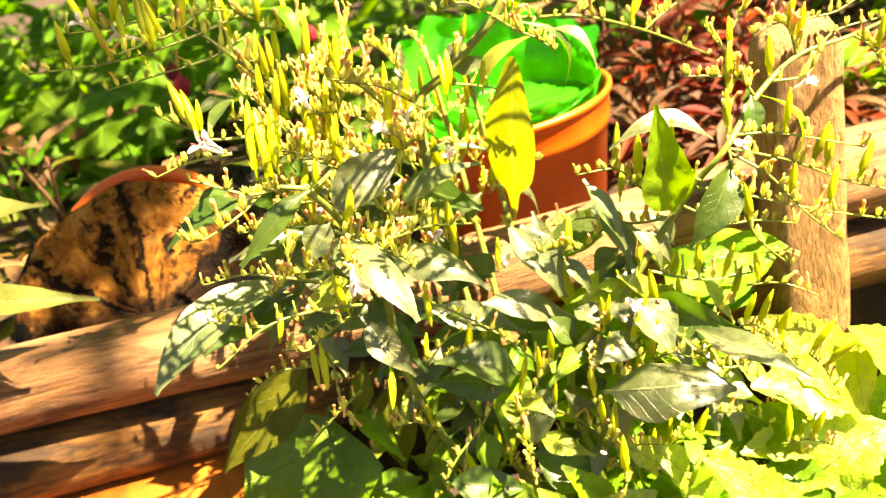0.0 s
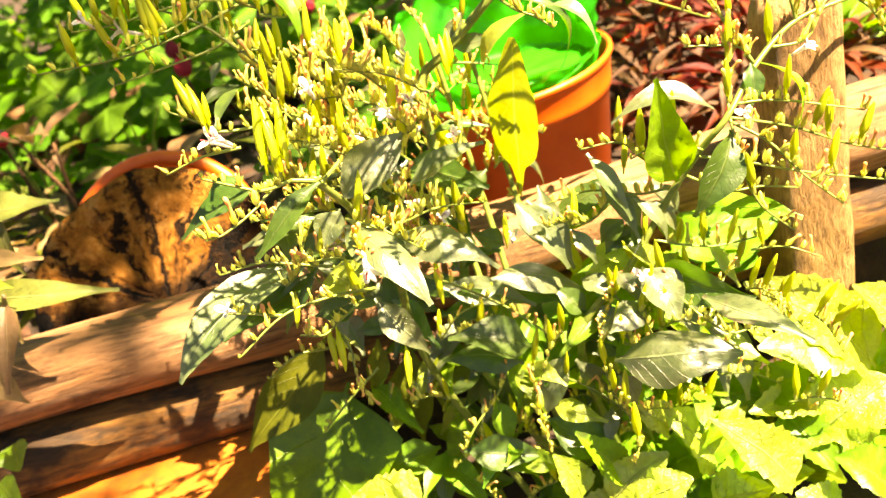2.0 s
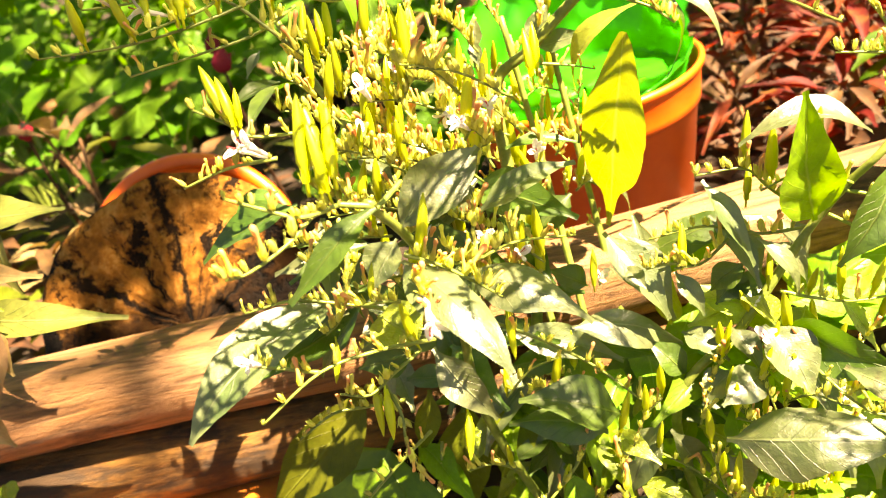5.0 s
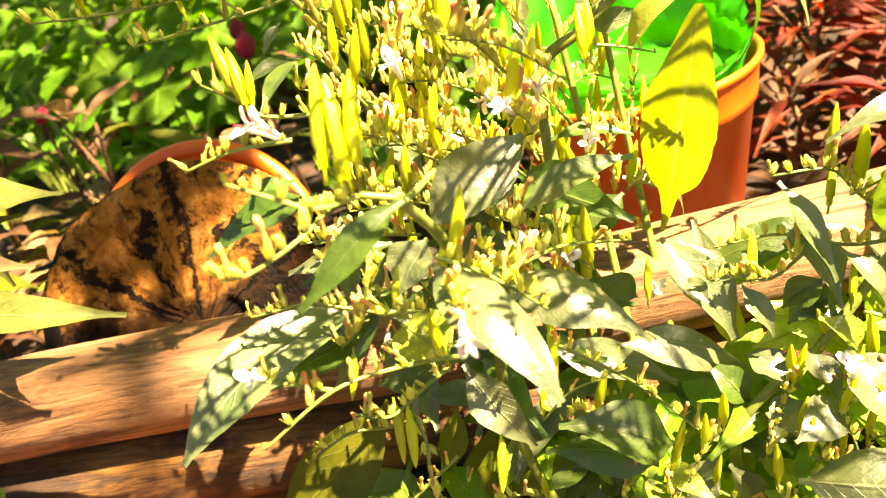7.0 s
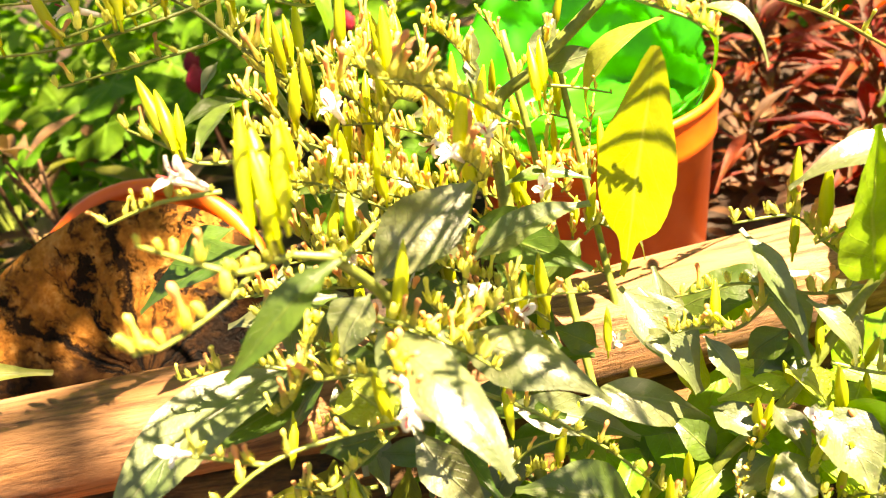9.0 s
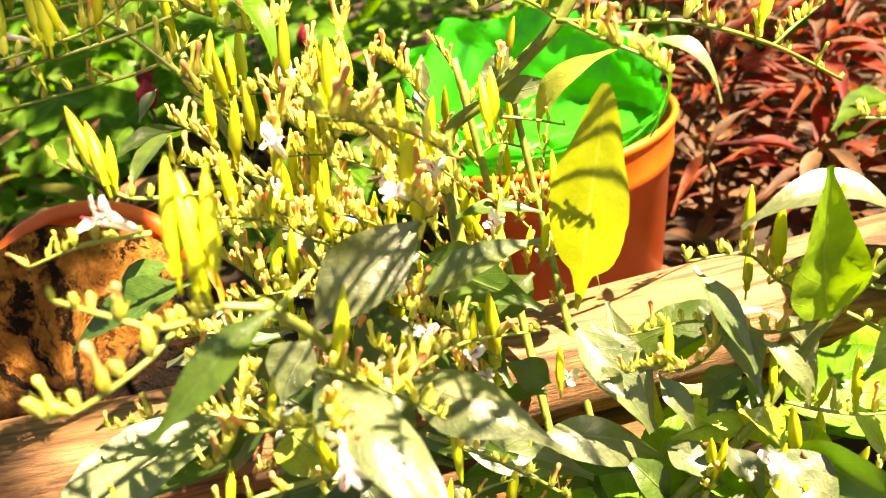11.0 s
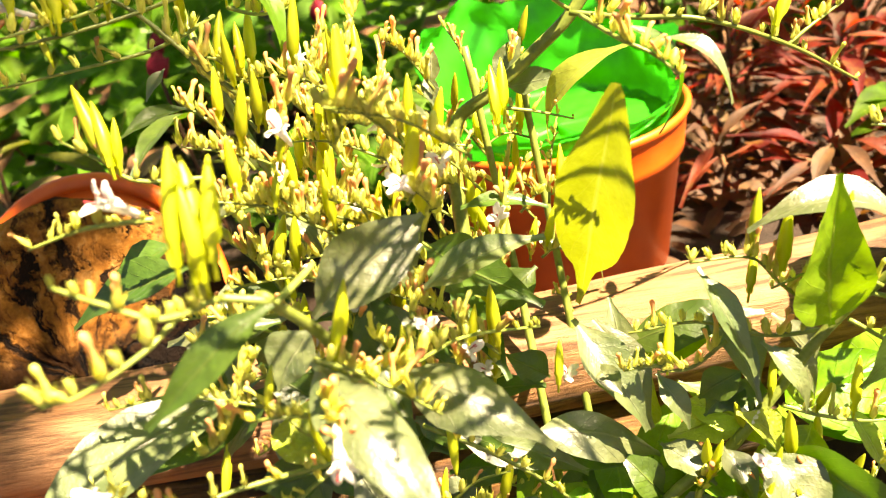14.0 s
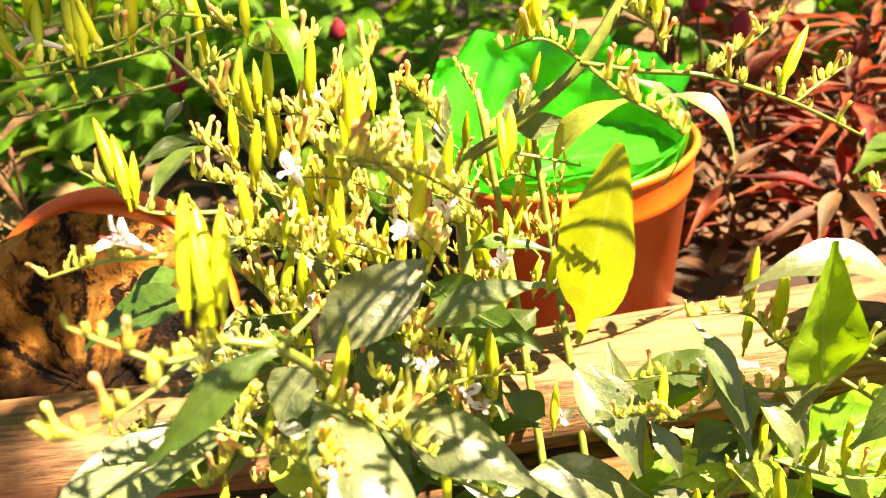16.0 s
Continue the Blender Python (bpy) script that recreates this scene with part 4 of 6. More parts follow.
leaf(herb, (0.0675, 0.4229, 0.3028), (0.0866, 0.4090, 0.2817), 0.0112, LEAF_GREY, bow=0.24, face=(0.5, -0.3, 0.8))
leaf(herb, (0.0211, 0.4603, 0.2854), (0.0422, 0.4516, 0.2865), 0.0116, LEAF_GREY, bow=0.05, face=(0, -0.6, 0.8), roll=15)
leaf(herb, (0.0181, 0.4700, 0.2831), (0.0295, 0.4789, 0.2994), 0.0107, LEAF_GREY, bow=0.05)
leaf(herb, (-0.0051, 0.4407, 0.2962), (-0.0018, 0.4471, 0.3089), 0.0074, LEAF_GREY, bow=0.05)
leaf(herb, (-0.0053, 0.4424, 0.2999), (-0.0051, 0.4372, 0.2891), 0.0070, LEAF_GREY, bow=0.05)
leaf(herb, (-0.0020, 0.4221, 0.2571), (0.0278, 0.4227, 0.2523), 0.0081, LEAF_DARK, bow=0.1, face=(0, -0.4, 0.9))
leaf(herb, (0.0241, 0.4708, 0.2143), (0.0491, 0.4806, 0.1833), 0.0111, LEAF_GREY, bow=0.2, face=(0.2, -0.4, 0.9))
leaf(herb, (0.0201, 0.4224, 0.2302), (-0.0010, 0.4129, 0.2145), 0.0166, LEAF_DARK, bow=0.1, face=(-0.2, -0.8, 0.5))
leaf(herb, (-0.0800, 0.4268, 0.3055), (-0.0930, 0.3895, 0.3000), 0.0133, LEAF_DARK, bow=0.1, face=(-0.3, -0.7, 0.7))
leaf(herb, (-0.0871, 0.4369, 0.3046), (-0.1096, 0.4226, 0.3025), 0.0124, LEAF_DARK, bow=0.08, face=(-0.2, -0.4, 0.9))
leaf(herb, (-0.0936, 0.4430, 0.3186), (-0.1016, 0.4379, 0.3096), 0.0058, LEAF_GREY, bow=0.1)
leaf(herb, (-0.0702, 0.4555, 0.3399), (-0.0517, 0.4323, 0.3113), 0.0124, LEAF_GREEN, bow=0.35, face=(0.7, -0.3, 0.75))
leaf(herb, (-0.0867, 0.4523, 0.3597), (-0.0911, 0.4392, 0.3334), 0.0101, LEAF_GREEN, bow=0.06, face=(0, -0.9, 0.4))
leaf(herb, (-0.0628, 0.4228, 0.2705), (-0.0483, 0.4069, 0.2579), 0.0136, LEAF_GREY, bow=0.1, face=(0.1, -0.4, 0.9))
leaf(herb, (-0.0735, 0.4246, 0.2765), (-0.0899, 0.4179, 0.2658), 0.0155, LEAF_GREY, bow=0.1, face=(-0.1, -0.4, 0.9))
leaf(herb, (-0.0545, 0.4136, 0.2731), (-0.0736, 0.4122, 0.2738), 0.0116, LEAF_DARK, bow=0.1, face=(-0.1, -0.4, 0.9))
leaf(herb, (-0.0066, 0.4731, 0.2713), (-0.0373, 0.4809, 0.2705), 0.0172, LEAF_OLD, bow=0.1, face=(-0.1, -0.5, 0.9))
leaf(herb, (-0.0437, 0.3534, 0.2615), (-0.0548, 0.3454, 0.2471), 0.0180, LEAF_GREY, bow=0.06, face=(-0.1, -0.6, 0.8))
leaf(herb, (-0.0333, 0.3951, 0.2304), (-0.0510, 0.3829, 0.2318), 0.0162, LEAF_DARK, bow=0.1, face=(0, -0.6, 0.8))
leaf(herb, (-0.0118, 0.4348, 0.2390), (-0.0172, 0.4274, 0.2249), 0.0104, LEAF_DARK, bow=0.1)
leaf(herb, (-0.0266, 0.4248, 0.2212), (-0.0411, 0.4277, 0.2071), 0.0116, LEAF_DARK, bow=0.1)

# spikes that can be told apart
spike(herb, [(-0.0720, 0.4559, 0.3411), (-0.0972, 0.4249, 0.3396), (-0.1290, 0.4109, 0.3400), (-0.1654, 0.4043, 0.3451)], 8, 4, pod_from=0.3)
spike(herb, [(-0.0771, 0.4611, 0.3297), (-0.0906, 0.4362, 0.3270), (-0.1130, 0.4231, 0.3275), (-0.1388, 0.4152, 0.3277)], 8, 1)
spike(herb, [(-0.0720, 0.4559, 0.3411), (-0.0942, 0.4308, 0.3512), (-0.1254, 0.4178, 0.3536), (-0.1438, 0.4120, 0.3568)], 6, 8, pod_from=0.2, flowers=1)
s = spike(herb, [(-0.0485, 0.3155, 0.2947), (-0.0545, 0.3108, 0.2955), (-0.0605, 0.3004, 0.2937), (-0.0714, 0.2926, 0.2912), (-0.0784, 0.2899, 0.2916)], 9, 0, 0.0007, size=0.9)
pods_at(s, [((-0.0554, 0.3149, 0.2995), (-0.0536, 0.3263, 0.3251)), ((-0.0488, 0.3121, 0.2969), (-0.0503, 0.3204, 0.3191)), ((-0.0516, 0.3121, 0.2976), (-0.0484, 0.3200, 0.3156)), ((-0.0460, 0.3120, 0.3009), (-0.0459, 0.3235, 0.3220)), ((-0.0494, 0.3150, 0.3023), (-0.0501, 0.3280, 0.3196))])
spike(herb, [(-0.0485, 0.3155, 0.2947), (-0.0559, 0.3034, 0.2988), (-0.0653, 0.3028, 0.3041), (-0.0755, 0.3043, 0.3094)], 7, 0, size=0.85)
spike(herb, [(-0.0715, 0.3481, 0.3023), (-0.0884, 0.3470, 0.3034), (-0.1061, 0.3491, 0.2997)], 7, 0, size=0.8)
s = spike(herb, [(-0.0699, 0.3897, 0.2957), (-0.0893, 0.3846, 0.3005), (-0.0979, 0.3868, 0.3070), (-0.1096, 0.3895, 0.3148)], 7, 0, size=0.9)
pods_at(s, [((-0.0952, 0.3835, 0.3042), (-0.1028, 0.3954, 0.3280)), ((-0.0933, 0.3800, 0.3035), (-0.0966, 0.3927, 0.3257)), ((-0.0916, 0.3804, 0.3039), (-0.0912, 0.3882, 0.3200)), ((-0.0969, 0.3850, 0.3076), (-0.0952, 0.3865, 0.3172))])
flower_at(s, (-0.0738, 0.3484, 0.3034), (-0.5, -0.6, 0.9), 0.5, 1.1)
spike(herb, [(-0.0563, 0.3553, 0.2332), (-0.0738, 0.3524, 0.2423), (-0.0875, 0.3513, 0.2474), (-0.1042, 0.3471, 0.2489)], 11, 0, size=0.85)
s = spike(herb, [(-0.0384, 0.3374, 0.2272), (-0.0540, 0.3237, 0.2367), (-0.0726, 0.3126, 0.2403), (-0.0930, 0.3014, 0.2327)], 6, 0, size=0.8)
s = spike(herb, [(-0.0726, 0.3126, 0.2403), (-0.0833, 0.3133, 0.2440), (-0.0940, 0.3139, 0.2473)], 5, 0, size=0.8)
flower_at(s, (-0.0907, 0.3140, 0.2468), (-0.1, -0.75, 0.7), 1.2, 1.0)
s = spike(herb, [(-0.0463, 0.3440, 0.2194), (-0.0552, 0.3324, 0.2202), (-0.0638, 0.3251, 0.2184), (-0.0742, 0.3254, 0.2210)], 7, 1, size=0.9)
s = spike(herb, [(-0.0605, 0.3521, 0.1928), (-0.0750, 0.3471, 0.1969), (-0.0866, 0.3421, 0.2004), (-0.1014, 0.3379, 0.1945)], 8, 0, size=0.7)
s = spike(herb, [(-0.0555, 0.3543, 0.1733), (-0.0703, 0.3446, 0.1677), (-0.0885, 0.3373, 0.1562)], 6, 0, size=0.7)
s = spike(herb, [(-0.0631, 0.3399, 0.2143), (-0.0574, 0.3301, 0.2043), (-0.0578, 0.3246, 0.1930), (-0.0556, 0.3236, 0.1790)], 7, 0, size=0.9, up=(0.1, -0.3, -0.8))
pods_at(s, [((-0.0647, 0.3357, 0.2175), (-0.0645, 0.3268, 0.1988)), ((-0.0609, 0.3351, 0.2154), (-0.0610, 0.3269, 0.1984)), ((-0.0360, 0.3426, 0.1914), (-0.0376, 0.3347, 0.1752)), ((-0.0755, 0.3469, 0.2312), (-0.0776, 0.3403, 0.2179)), ((-0.0133, 0.3686, 0.2176), (-0.0158, 0.3587, 0.1975))])
s = spike(herb, [(-0.0376, 0.3313, 0.2606), (-0.0249, 0.3360, 0.2563), (-0.0163, 0.3408, 0.2530), (-0.0035, 0.3607, 0.2456), (0.0179, 0.3790, 0.2330)], 13, 1)
s = spike(herb, [(-0.0227, 0.3653, 0.2126), (-0.0045, 0.3656, 0.1982), (0.0135, 0.3647, 0.1811), (0.0288, 0.3583, 0.1648)], 10, 0, size=0.9)
s = spike(herb, [(0.0074, 0.3622, 0.1541), (-0.0017, 0.3550, 0.1410), (-0.0195, 0.3468, 0.1274), (-0.0274, 0.3421, 0.1192)], 10, 0, size=0.85)
s = spike(herb, [(0.0169, 0.3595, 0.1466), (0.0148, 0.3458, 0.1300), (0.0154, 0.3322, 0.1132)], 10, 1, size=1.0)
s = spike(herb, [(0.0513, 0.3506, 0.1442), (0.0526, 0.3393, 0.1322), (0.0584, 0.3270, 0.1170), (0.0523, 0.3201, 0.1039)], 12, 4, size=1.0)
s = spike(herb, [(-0.0606, 0.3832, 0.1417), (-0.0660, 0.3727, 0.1210), (-0.0723, 0.3662, 0.1088)], 8, 0, size=0.8)

# spikes of the side branch
s = spike(herb, [(0.1327, 0.3776, 0.2419), (0.1614, 0.3790, 0.2277), (0.1863, 0.3791, 0.2113), (0.2127, 0.3808, 0.1980)], 13, 3, pod_from=0.4)
s = spike(herb, [(0.1335, 0.3767, 0.2399), (0.1468, 0.3672, 0.2291), (0.1579, 0.3602, 0.2125), (0.1717, 0.3538, 0.1964)], 12, 0)
s = spike(herb, [(0.1177, 0.3796, 0.2259), (0.1395, 0.3773, 0.2169), (0.1682, 0.3737, 0.2038), (0.2072, 0.3751, 0.1872)], 14, 2, pod_from=0.5)
s = spike(herb, [(0.1519, 0.3924, 0.2573), (0.1474, 0.3959, 0.2655), (0.1353, 0.3968, 0.2697), (0.1233, 0.3971, 0.2727)], 9, 0)
s = spike(herb, [(0.1339, 0.3776, 0.2416), (0.1383, 0.3904, 0.2559), (0.1457, 0.4044, 0.2718), (0.1406, 0.4165, 0.2865)], 14, 2, pod_from=0.1)
s = spike(herb, [(0.1804, 0.4147, 0.2633), (0.1886, 0.4268, 0.2750), (0.2056, 0.4288, 0.2758), (0.2238, 0.4331, 0.2813)], 9, 1)
s = spike(herb, [(0.1630, 0.4049, 0.2578), (0.1818, 0.4062, 0.2568), (0.1962, 0.4140, 0.2703), (0.2209, 0.4170, 0.2714)], 8, 1)
flower_at(s, (0.1723, 0.4029, 0.2518), (0.6, -0.4, 0.4), 0.4, 1.0)
flower_at(s, (0.1414, 0.3776, 0.2402), (-0.3, -0.7, 0.5), 1.4, 1.0)
s = spike(herb, [(0.1060, 0.3872, 0.2094), (0.0883, 0.3864, 0.2112), (0.0682, 0.3899, 0.2179), (0.0460, 0.3907, 0.2171)], 12, 0, size=0.9)
s = spike(herb, [(0.1082, 0.3889, 0.2126), (0.0941, 0.3894, 0.2280), (0.0848, 0.3885, 0.2395), (0.0664, 0.3878, 0.2416)], 10, 2, pod_from=0.4)
s = spike(herb, [(0.1116, 0.3803, 0.2170), (0.1277, 0.3764, 0.2057), (0.1433, 0.3766, 0.2031), (0.1626, 0.3801, 0.1949)], 10, 0, size=0.9)
s = spike(herb, [(0.0918, 0.3805, 0.1868), (0.1044, 0.3790, 0.1811), (0.1212, 0.3824, 0.1732), (0.1436, 0.3837, 0.1715)], 7, 3, size=0.9, pod_from=0.3)
s = spike(herb, [(0.0793, 0.3803, 0.1772), (0.0608, 0.3708, 0.1613), (0.0504, 0.3612, 0.1434)], 9, 2, size=0.9)
s = spike(herb, [(0.0893, 0.3677, 0.1723), (0.0978, 0.3434, 0.1664), (0.1104, 0.3386, 0.1538), (0.1234, 0.3394, 0.1530)], 10, 1, size=0.9)
flower_at(s, (0.0799, 0.3815, 0.1796), (0, -0.5, 0.9), 0.9, 0.9)

for a, b, m, d in (((0.1535, 0.3973, 0.2555), (0.1486, 0.4101, 0.2831), (0.1622, 0.4167, 0.2942), (0.1482, 0.4043, 0.2712)), ((0.1804, 0.4147, 0.2633), (0.1744, 0.4169, 0.2805), (0.1597, 0.4129, 0.2797), (0.1783, 0.4145, 0.2747)), ((0.2109, 0.4236, 0.2640), (0.2162, 0.4077, 0.2531), (0.2216, 0.3982, 0.2323), (0.2152, 0.4163, 0.2595)), ((0.1380, 0.3809, 0.2455), (0.1646, 0.3793, 0.2392), (0.1929, 0.3764, 0.2274), (0.1502, 0.3802, 0.2439)), ((0.1200, 0.3779, 0.2289), (0.1033, 0.3787, 0.2385), (0.0867, 0.3757, 0.2356), (0.1109, 0.3798, 0.2347)), ((0.1338, 0.3772, 0.2410), (0.1386, 0.3642, 0.2013), (0.1523, 0.3626, 0.1837), (0.1338, 0.3676, 0.2211))):
    s = spike(herb, [a, d, b, m], 10, 1, size=0.92, pod_from=0.5)

# the upper branch, seen from near
s = spike(herb, [(0.0457, 0.4518, 0.3091), (0.0655, 0.4461, 0.3049), (0.0883, 0.4408, 0.3009), (0.1215, 0.4570, 0.2818), (0.1658, 0.5036, 0.2471)], 12, 0, 0.0012)
pods_at(s, [((0.1124, 0.4484, 0.2889), (0.1232, 0.4582, 0.3071))])
s = spike(herb, [(0.0867, 0.4412, 0.3021), (0.0995, 0.4452, 0.3079), (0.1127, 0.4500, 0.3153)], 8, 0)
s = spike(herb, [(0.1205, 0.4570, 0.2820), (0.1309, 0.4605, 0.2871), (0.1444, 0.4690, 0.2905)], 6, 0, size=0.9)
s = spike(herb, [(0.0475, 0.4362, 0.3111), (0.0530, 0.3979, 0.3116), (0.0606, 0.3911, 0.3075), (0.0671, 0.3886, 0.3010)], 10, 0)
s = spike(herb, [(0.0459, 0.4522, 0.3100), (0.0333, 0.4451, 0.3209), (0.0196, 0.4432, 0.3197)], 6, 3, pod_from=0.5)
pods_at(s, [((0.0154, 0.4237, 0.2800), (0.0164, 0.4349, 0.3031)), ((0.0176, 0.4253, 0.2830), (0.0199, 0.4349, 0.3023)), ((0.0324, 0.4200, 0.2459), (0.0342, 0.4312, 0.2688)), ((0.0117, 0.4228, 0.2558), (0.0144, 0.4280, 0.2660))])
s = spike(herb, [(0.0183, 0.4374, 0.2848), (0.0295, 0.4369, 0.2814), (0.0419, 0.4406, 0.2752)], 3, 0, size=0.7)
s = spike(herb, [(0.0613, 0.4611, 0.3253), (0.0696, 0.4480, 0.3197), (0.0732, 0.4438, 0.3103)], 8, 3)
s = spike(herb, [(-0.0616, 0.4383, 0.3025), (-0.0664, 0.4365, 0.3113), (-0.0745, 0.4309, 0.3129)], 8, 0, size=0.85)
pods_at(s, [((-0.0722, 0.4309, 0.3124), (-0.0708, 0.4411, 0.3334)), ((-0.0647, 0.4321, 0.3133), (-0.0636, 0.4408, 0.3312)), ((-0.0630, 0.4369, 0.3115), (-0.0610, 0.4469, 0.3318)), ((-0.0554, 0.4522, 0.3302), (-0.0532, 0.4600, 0.3458)), ((-0.1139, 0.4194, 0.3430), (-0.1144, 0.4290, 0.3632)), ((-0.1152, 0.4136, 0.3313), (-0.1175, 0.4179, 0.3406))])
s = spike(herb, [(-0.0510, 0.4469, 0.2951), (-0.0387, 0.4476, 0.2942), (-0.0239, 0.4497, 0.2956)], 9, 0, size=0.85)
pods_at(s, [((-0.0424, 0.4493, 0.2984), (-0.0402, 0.4593, 0.3187)), ((-0.0390, 0.4471, 0.2932), (-0.0362, 0.4576, 0.3144)), ((-0.0299, 0.4514, 0.3002), (-0.0291, 0.4599, 0.3177)), ((-0.0429, 0.4238, 0.2919), (-0.0410, 0.4314, 0.3072)), ((-0.0186, 0.4351, 0.2642), (-0.0133, 0.4460, 0.2858)), ((-0.0532, 0.3849, 0.2825), (-0.0517, 0.3909, 0.2948)), ((-0.0363, 0.4104, 0.2626), (-0.0341, 0.4155, 0.2729))])
flower_at(s, (-0.0438, 0.3891, 0.3010), (-0.05, -0.6, 0.7), 0.3, 1.2)
flower_at(s, (-0.0029, 0.3854, 0.2852), (0.1, -0.6, 0.7), 1.0, 1.0)
flower_at(s, (0.0095, 0.4087, 0.2546), (0.1, -0.6, 0.7), 2.0, 1.0)
flower_at(s, (-0.0492, 0.4509, 0.3030), (0.0, -0.4, 0.9), 0.7, 1.1)
flower_at(s, (-0.0170, 0.4224, 0.2838), (-0.5, -0.6, -0.4), 0.7, 1.1)
flower_at(s, (-0.0760, 0.3529, 0.3016), (-0.55, -0.5, 0.7), 2.7, 1.3)
flower_at(s, (-0.0320, 0.3149, 0.2602), (0.1, -0.8, -0.5), 0.4, 1.3)
flower_at(s, (-0.1153, 0.4202, 0.3449), (-0.8, -0.4, 0.5), 0.4, 1.3)
flower_at(s, (0.0796, 0.3634, 0.1768), (-0.1, -0.6, 0.8), 0.9, 1.1)
flower_at(s, (0.0235, 0.3960, 0.1979), (0.1, -0.6, 0.8), 0.9, 1.1)
s = spike(herb, [(-0.0442, 0.3308, 0.2493), (-0.0483, 0.3266, 0.2530), (-0.0574, 0.3260, 0.2537)], 6, 0, size=0.8)
pods_at(s, [((-0.0523, 0.3262, 0.2529), (-0.0506, 0.3320, 0.2646)), ((-0.0199, 0.3427, 0.2461), (-0.0170, 0.3500, 0.2606)), ((0.0555, 0.3807, 0.2058), (0.0592, 0.3888, 0.2219)), ((0.0845, 0.3910, 0.2215), (0.0906, 0.3997, 0.2384)), ((0.0859, 0.3763, 0.1909), (0.0910, 0.3837, 0.2052)), ((0.0205, 0.3861, 0.2010), (0.0237, 0.3939, 0.2165))])
s = spike(herb, [(-0.0372, 0.3288, 0.2670), (-0.0282, 0.3316, 0.2594), (-0.0179, 0.3330, 0.2488), (-0.0111, 0.3350, 0.2400)], 9, 0, size=0.95)
s = spike(herb, [(-0.0361, 0.3212, 0.2626), (-0.0320, 0.3149, 0.2602), (-0.0310, 0.3115, 0.2529)], 8, 0, size=0.95)
s = spike(herb, [(-0.0604, 0.3270, 0.2563), (-0.0645, 0.3240, 0.2508), (-0.0694, 0.3222, 0.2480)], 7, 0, size=0.95)
s = spike(herb, [(-0.0550, 0.3426, 0.2644), (-0.0603, 0.3388, 0.2575), (-0.0642, 0.3349, 0.2503)], 8, 0, size=0.85)
s = spike(herb, [(-0.0191, 0.3714, 0.2476), (-0.0166, 0.3750, 0.2548), (-0.0132, 0.3772, 0.2586)], 7, 0, size=0.95)
s = spike(herb, [(0.0566, 0.3818, 0.2081), (0.0495, 0.3819, 0.2096), (0.0421, 0.3812, 0.2096)], 6, 0, size=0.9)
s = spike(herb, [(0.0748, 0.3815, 0.2152), (0.0636, 0.3818, 0.2065), (0.0527, 0.3811, 0.2073)], 7, 0, size=0.9)
# clusters at the near corner of the upper branches
s = spike(herb, [(-0.0834, 0.4319, 0.3514), (-0.0993, 0.4215, 0.3446), (-0.1113, 0.4144, 0.3437), (-0.1245, 0.4073, 0.3432)], 8, 1, size=1.0)
pods_at(s, [((-0.1110, 0.4132, 0.3412), (-0.1121, 0.4257, 0.3674)), ((-0.1090, 0.4128, 0.3400), (-0.1081, 0.4234, 0.3618)), ((-0.1209, 0.4107, 0.3450), (-0.1205, 0.4190, 0.3620))])
s = spike(herb, [(-0.0677, 0.4296, 0.3088), (-0.0784, 0.4298, 0.3229), (-0.0932, 0.4315, 0.3410), (-0.1087, 0.4302, 0.3529)], 9, 1, r=0.0011)
s = spike(herb, [(-0.0668, 0.4438, 0.3380), (-0.0753, 0.4455, 0.3434), (-0.0800, 0.4514, 0.3565)], 5, 0, r=0.0011)
s = spike(herb, [(-0.0665, 0.4321, 0.3137), (-0.0711, 0.4297, 0.3213), (-0.0794, 0.4294, 0.3223)], 6, 0, size=1.0)
s = spike(herb, [(-0.0658, 0.4421, 0.3343), (-0.0569, 0.4412, 0.3306), (-0.0474, 0.4419, 0.3302), (-0.0430, 0.4435, 0.3327)], 9, 1, size=0.95)
# the crowded middle: spikes fan out from the upright stems
for k in range(76):
    v = PLANT_RNG.random()
    foot = Vector((PLANT_RNG.uniform(-0.070, 0.008), PLANT_RNG.uniform(0.375, 0.45), 0.195 + 0.108 * v))
    run = Vector((PLANT_RNG.uniform(-0.045, 0.012), PLANT_RNG.uniform(-0.03, 0.03), PLANT_RNG.uniform(-0.004, 0.035)))
    spike(herb, [foot, foot + run * 0.5 + Vector((0, 0, 0.004)), foot + run], PLANT_RNG.randint(9, 14), PLANT_RNG.choice((0, 0, 0, 1, 1, 2)), r=0.0006, flowers=1 if k % 6 == 0 else 0, lean=0.28, size=PLANT_RNG.uniform(0.85, 1.08))

for k in range(22):
    foot = Vector((PLANT_RNG.uniform(-0.005, 0.04), PLANT_RNG.uniform(0.45, 0.50), PLANT_RNG.uniform(0.18, 0.29)))
    run = Vector((PLANT_RNG.uniform(-0.025, 0.02), PLANT_RNG.uniform(-0.015, 0.02), PLANT_RNG.uniform(-0.004, 0.03)))
    spike(herb, [foot, foot + run * 0.5 + Vector((0, 0, 0.004)), foot + run], PLANT_RNG.randint(5, 9), PLANT_RNG.choice((0, 0, 1, 1, 2)), r=0.0006, lean=0.4, size=PLANT_RNG.uniform(0.75, 0.95))
for x, y in ((0.012, 0.462), (0.03, 0.475), (-0.004, 0.458)):
    stem([(x + 0.01, 0.415, 0.0), (x + 0.004, y - 0.03, 0.12), (x, y, 0.22), (x - 0.004, y + 0.008, 0.30)], 0.0026, 0.0016)

